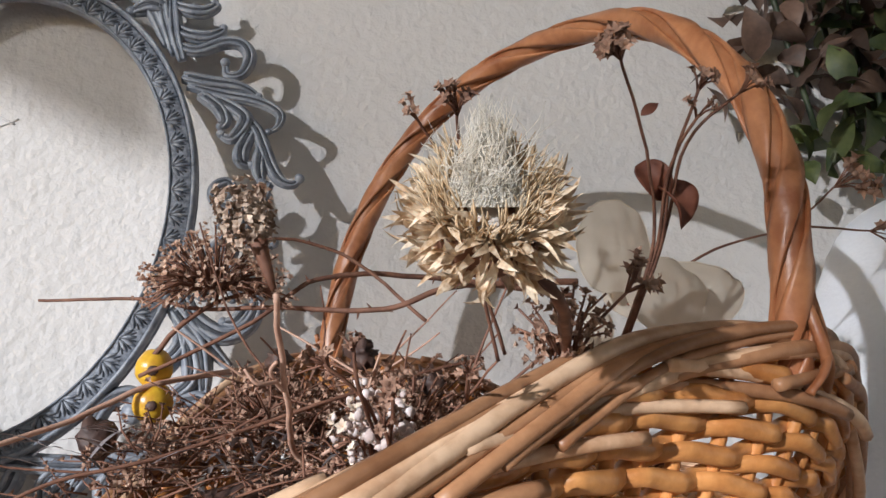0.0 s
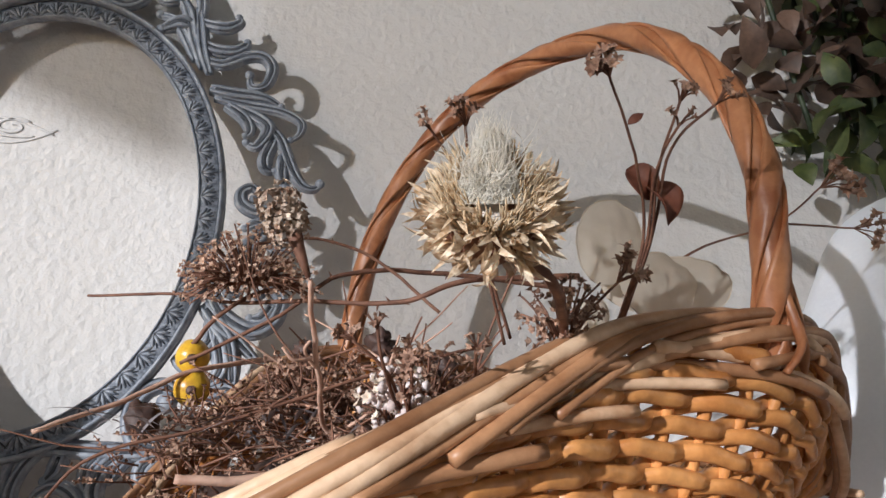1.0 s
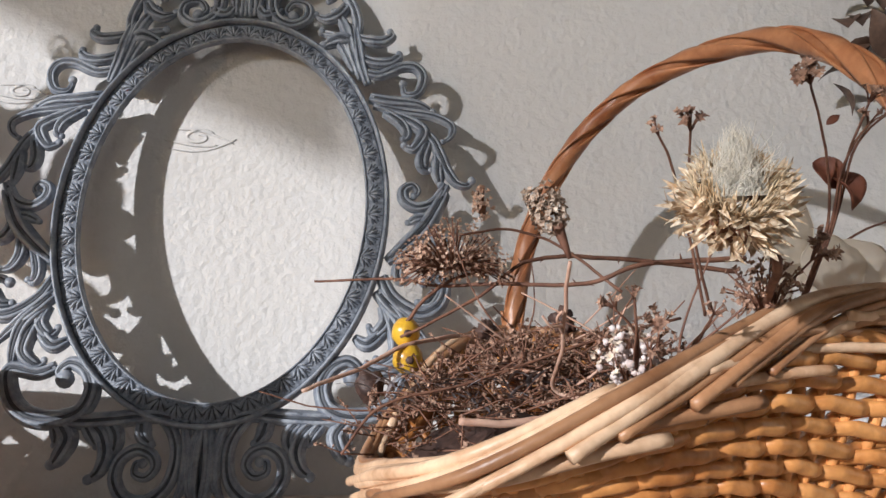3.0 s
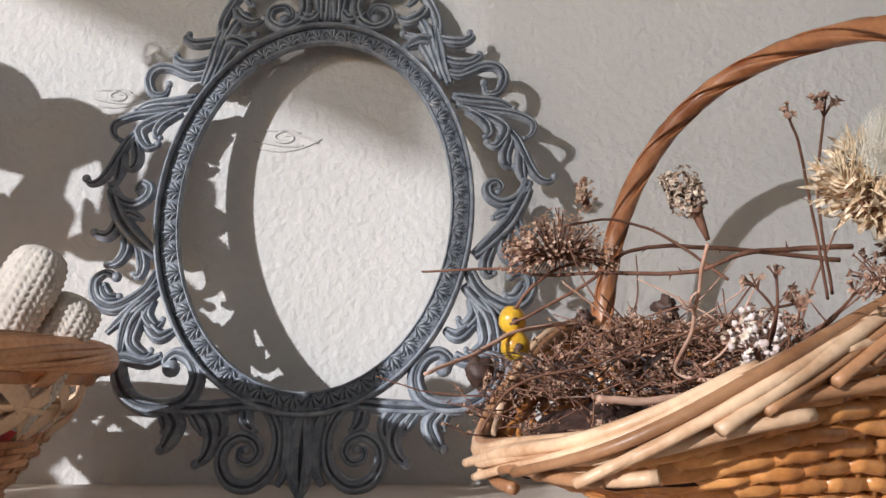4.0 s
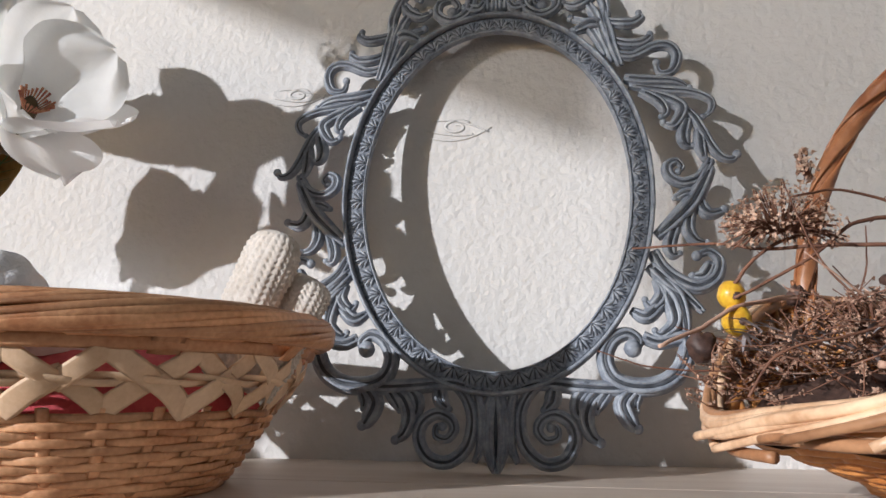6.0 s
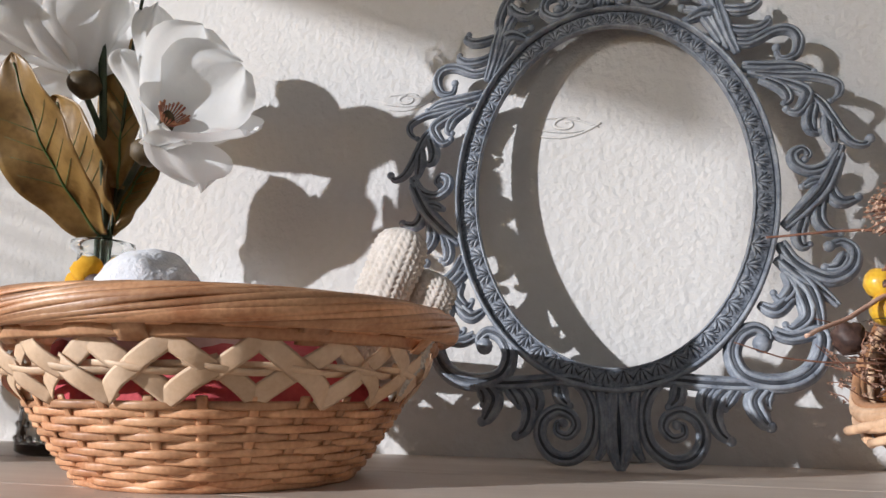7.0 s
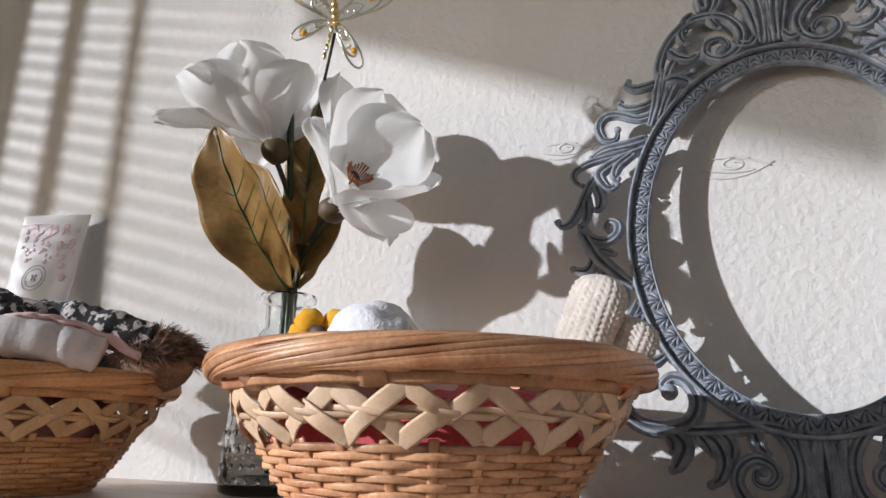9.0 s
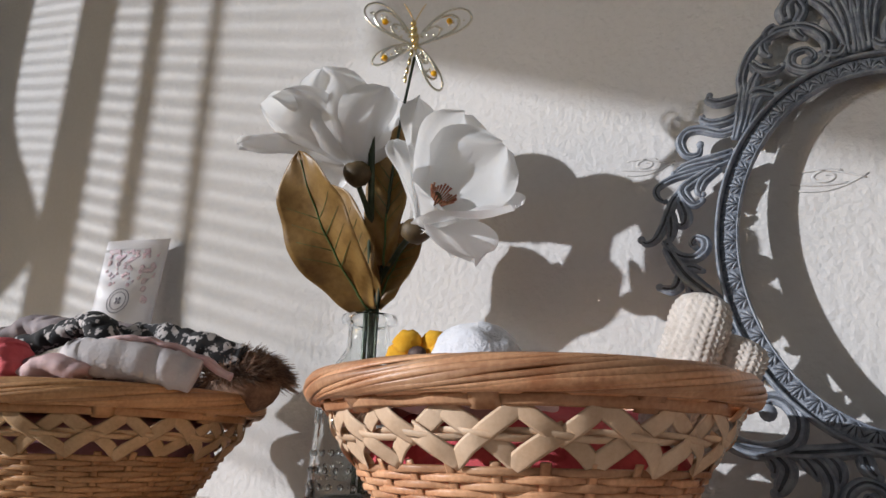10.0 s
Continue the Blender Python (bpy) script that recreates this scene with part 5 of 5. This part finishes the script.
part("bristle_tuft", g, BRACT, thistle, "fine straw bristles", kind="stuff")
g = Geo()
DAX = (TAX + Vector((0.10, 0.45, 0.95))).normalized()
D1 = DAX.cross(Vector((0, 1, 0))).normalized()
D2 = DAX.cross(D1)


def down_core(u, v):
    a = 2 * math.pi * u
    r = 0.0080 * max(0.0, 1 - v ** 1.1) ** 0.9 * (1 + 0.35 * noise.noise(Vector((math.cos(a) * 1.6, math.sin(a) * 1.6, v * 3))))
    return TCN + TAX * 0.002 - DAX * 0.004 + DAX * (0.0215 * v) + D1 * (r * math.cos(a)) + D2 * (r * math.sin(a))


part("down_core", Geo().grid(down_core, 28, 18, True), FLUFF, thistle, "matted white down")
for i in range(1500):
    a, q = rnd(0, 6.283), rnd(0, 1) ** 0.55
    stray = i % 14 == 0
    H = rnd(0.007, 0.0205) * (1.12 - 0.45 * q)
    ph, tw, am = rnd(0, 6.283), rnd(0.6, 2.6) * random.choice((-1, 1)), rnd(0.0004, 0.0017) * (1.7 if stray else 1)
    lean = rdir() * 0.25
    pts = []
    for k in range(9):
        s = k / 8
        R = (0.0060 + 0.0036 * q) * (1 - (0.15 if stray else 0.80) * s) + (0.004 * s * s if stray else 0)
        e = D1 * math.cos(a + 0.5 * s) + D2 * math.sin(a + 0.5 * s)
        c = ph + 6.283 * tw * s
        pts.append(TCN + TAX * 0.0045 + DAX * (H * s) + e * R + lean * (H * s * s * 0.6) + (D1 * math.cos(c) + D2 * math.sin(c) + DAX * math.sin(c * 1.3) * 0.7) * (am * min(1, s * 2.5)))
    r = [0.0001] * 6 + [0.00009, 0.00007, 0.00004]
    g.sweep(pts, r, r, None, 3)
part("down", g, FLUFF, thistle, "silky white down", kind="stuff")


# ---- small umbels ----
def umbel(name, label, base, nodes, head, n, r, seed, parent=None):
    random.seed(seed)
    t = thing(name, label, "dried flower", base)
    twig([base] + nodes + [head], 0.0006, 0.0004, TWIG, 7, "stem", "", t)
    h = Vector(head)
    d0 = (h - Vector(nodes[-1] if nodes else base)).normalized()
    for i in range(n):
        d = (d0 + rdir() * 0.85).normalized()
        e = h + d * r * rnd(0.6, 1.1)
        part("ray", Geo().sweep([h - d0 * r * 0.3, h + d * r * 0.4, e], 0.0003, 0.0003, None, 4), TWIG, t)
        g = Geo()
        floret(g, e, r * 0.42, 6, d, 0.28)
        g.ball(e, r * 0.12, 6, 4)
        part("floret", g, DRYFLOWER, t)
    return t


umbel("brown_umbel", "small brown dried umbel on a thin stem", (0.272, -0.236, 0.085), [(0.283, -0.258, 0.128), (0.2755, -0.276, 0.150)], (0.2585, -0.299, 0.1705), 19, 0.0062, 5)
umbel("brown_umbel", "small brown dried umbel on a thin stem", (0.272, -0.236, 0.085), [(0.284, -0.258, 0.128), (0.281, -0.276, 0.148)], (0.2835, -0.290, 0.160), 6, 0.0048, 6)
umbel("brown_umbel", "sparse brown dried umbel on a forked stem", (0.272, -0.236, 0.085), [(0.285, -0.258, 0.128), (0.282, -0.276, 0.149)], (0.2845, -0.290, 0.168), 9, 0.0056, 7)
umbel("brown_umbel", "sparse brown dried umbel on a forked stem", (0.274, -0.236, 0.085), [(0.286, -0.258, 0.13), (0.286, -0.278, 0.156)], (0.2965, -0.291, 0.1675), 9, 0.0056, 8)
umbel("side_umbel", "loose spray of small dried florets beside the handle", (0.29, -0.225, 0.118), [(0.335, -0.205, 0.142), (0.375, -0.195, 0.155)], (0.405, -0.19, 0.176), 10, 0.013, 9)
umbel("side_umbel", "loose spray of small dried florets beside the handle", (0.375, -0.195, 0.155), [(0.4, -0.19, 0.156)], (0.42, -0.19, 0.155), 6, 0.011, 10)
umbel("rim_umbel", "tiny brown umbel leaning over the rim", (0.205, -0.262, 0.073), [(0.199, -0.29, 0.086)], (0.189, -0.3, 0.0955), 9, 0.0045, 11)
umbel("rim_umbel", "tiny brown umbel leaning over the rim", (0.205, -0.262, 0.073), [(0.204, -0.29, 0.082)], (0.2035, -0.297, 0.0895), 14, 0.0055, 12)
umbel("rim_umbel", "tiny brown umbel leaning over the rim", (0.205, -0.262, 0.073), [(0.197, -0.295, 0.088)], (0.1945, -0.302, 0.0985), 6, 0.0035, 21)
umbel("rim_umbel", "tiny brown umbel leaning over the rim", (0.205, -0.262, 0.073), [(0.204, -0.285, 0.077)], (0.202, -0.291, 0.0825), 9, 0.0045, 22)
umbel("rim_umbel", "tiny brown umbel leaning over the rim", (0.225, -0.262, 0.083), [(0.221, -0.29, 0.09)], (0.2195, -0.3, 0.0935), 8, 0.0036, 13)
umbel("back_umbel", "small brown umbel behind the thistle head", (0.24, -0.25, 0.1), [(0.225, -0.275, 0.13)], (0.2178, -0.298, 0.154), 10, 0.0058, 14)
umbel("back_umbel", "small brown umbel behind the thistle head", (0.238, -0.25, 0.098), [(0.226, -0.268, 0.13), (0.215, -0.285, 0.148)], (0.2085, -0.293, 0.154), 6, 0.0045, 15)
umbel("low_umbel", "brown umbel spreading low beside the thistle", (0.25, -0.26, 0.095), [(0.262, -0.268, 0.108)], (0.271, -0.27, 0.117), 12, 0.008, 16)
random.seed(19)
for c, n, r in (((0.2865, -0.2655, 0.1415), (0.4, -1, 0.1), 0.0066), ((0.2815, -0.266, 0.1485), (-0.6, -1, 0.5), 0.0055)):
    v = Vector(c)
    rl = thing("russet_leaf", "curled russet dry leaf on a thin stem", "dried leaf", c)
    part("blade", Geo().leaf(v + Vector((-0.004, 0, r)), v + Vector((0.003, 0, -r)), n, r * 0.82, 0.25, 8, 10, 0.7, 0.45), RUSTLEAF, rl, solid=0.0003)
lf = thing("russet_leaf", "tiny pointed russet leaf on the umbel stem", "dried leaf", (0.266, -0.294, 0.158))
part("blade", Geo().leaf((0.2655, -0.294, 0.157), (0.2705, -0.294, 0.1605), (0, -1, 0.3), 0.0014, 0.1, 4, 8), RUSTLEAF, lf, solid=0.0002)
# papery seed pods
random.seed(23)
for i, (c, rx, rz, yaw) in enumerate((((0.288, -0.222, 0.138), 0.015, 0.0165, 10), ((0.312, -0.215, 0.123), 0.026, 0.0125, -8), ((0.3, -0.235, 0.12), 0.018, 0.012, 20), ((0.272, -0.24, 0.108), 0.006, 0.007, 0))):
    pod = thing("papery_pod", "translucent papery seed pod standing behind the rim", "seed pod", c, group="papery pods")
    cc, e = Vector(c), Vector((math.cos(radians(yaw)), math.sin(radians(yaw)), 0))

    def podf(u, v, cc=cc, e=e, rx=rx, rz=rz, i=i):
        a = 2 * math.pi * u
        w = 1 + 0.13 * noise.noise(Vector((math.cos(a) * 1.5, math.sin(a) * 1.5, i + 0.4))) + 0.05 * noise.noise(Vector((math.cos(a) * 5, math.sin(a) * 5, i)))
        return cc + e * (rx * w * v * math.cos(a)) + Vector((0, 0, rz * w * v * math.sin(a))) + Vector((e.y, -e.x, 0)) * (0.003 * (1 - v * v) + 0.0008 * noise.noise(Vector((v * 4 * math.cos(a), v * 4 * math.sin(a), i + 5))))
    part("membrane", Geo().grid(podf, 36, 10, True), SILICLE, pod)
    rimp = [podf(k / 36, 1.0) for k in range(36)]
    part("edge", Geo().sweep(rimp, 0.00025, 0.00025, None, 5, True), SILICLE, pod)

# ---- beyond the willow basket ----
cushion = thing("white_cushion", "white linen cushion standing against the wall beside the basket", "cushion", (0.66, -0.1, 0.0))


def cush(u, v):
    a, b = 2 * math.pi * u, math.pi * (v - 0.5)
    sg = lambda x, p: math.copysign(abs(x) ** p, x)
    x, y, z = sg(math.cos(b), 0.6) * sg(math.cos(a), 0.45), sg(math.cos(b), 0.6) * sg(math.sin(a), 0.9), sg(math.sin(b), 0.5)
    w = 1 + 0.03 * noise.noise(Vector((x * 2, y * 2, z * 2)))
    return Vector((0.66 + 0.205 * x * w + 0.05 * z, -0.1 + 0.07 * y * w, 0.113 + 0.112 * z * w))


part("cover", Geo().grid(cush, 48, 28, True), CERAMIC, cushion)
plant = thing("leafy_plant", "dark green and purple trailing foliage hanging against the wall", "plant", (0.6, -0.05, 0.24))
random.seed(29)
for mat, nm, n, box in ((PLANTGREEN, "green_foliage", 420, (0.50, 0.78, 0.235, 0.47)), (PLANTPURPLE, "purple_foliage", 240, (0.455, 0.62, 0.27, 0.5))):
    g = Geo()
    for i in range(n):
        p = Vector((rnd(box[0], box[1]), rnd(-0.085, -0.02), rnd(box[2], box[3])))
        d = (rdir() + Vector((0, -0.3, -0.3))).normalized()
        g.leaf(p, p + d * rnd(0.018, 0.038), rdir() + Vector((0, -0.8, 0.5)), rnd(0.006, 0.011), 0.15, 4, 5)
    part(nm, g, mat, plant, kind="stuff")
for i in range(9):
    x = 0.49 + i * 0.03
    part("trailing_stem", Geo().sweep(spline([(x, -0.04, 0.6), (x + rnd(-0.02, 0.02), -0.05, 0.42), (x + rnd(-0.02, 0.02), -0.05, 0.26)], 6), 0.002, 0.002, None, 6), STEM, plant)
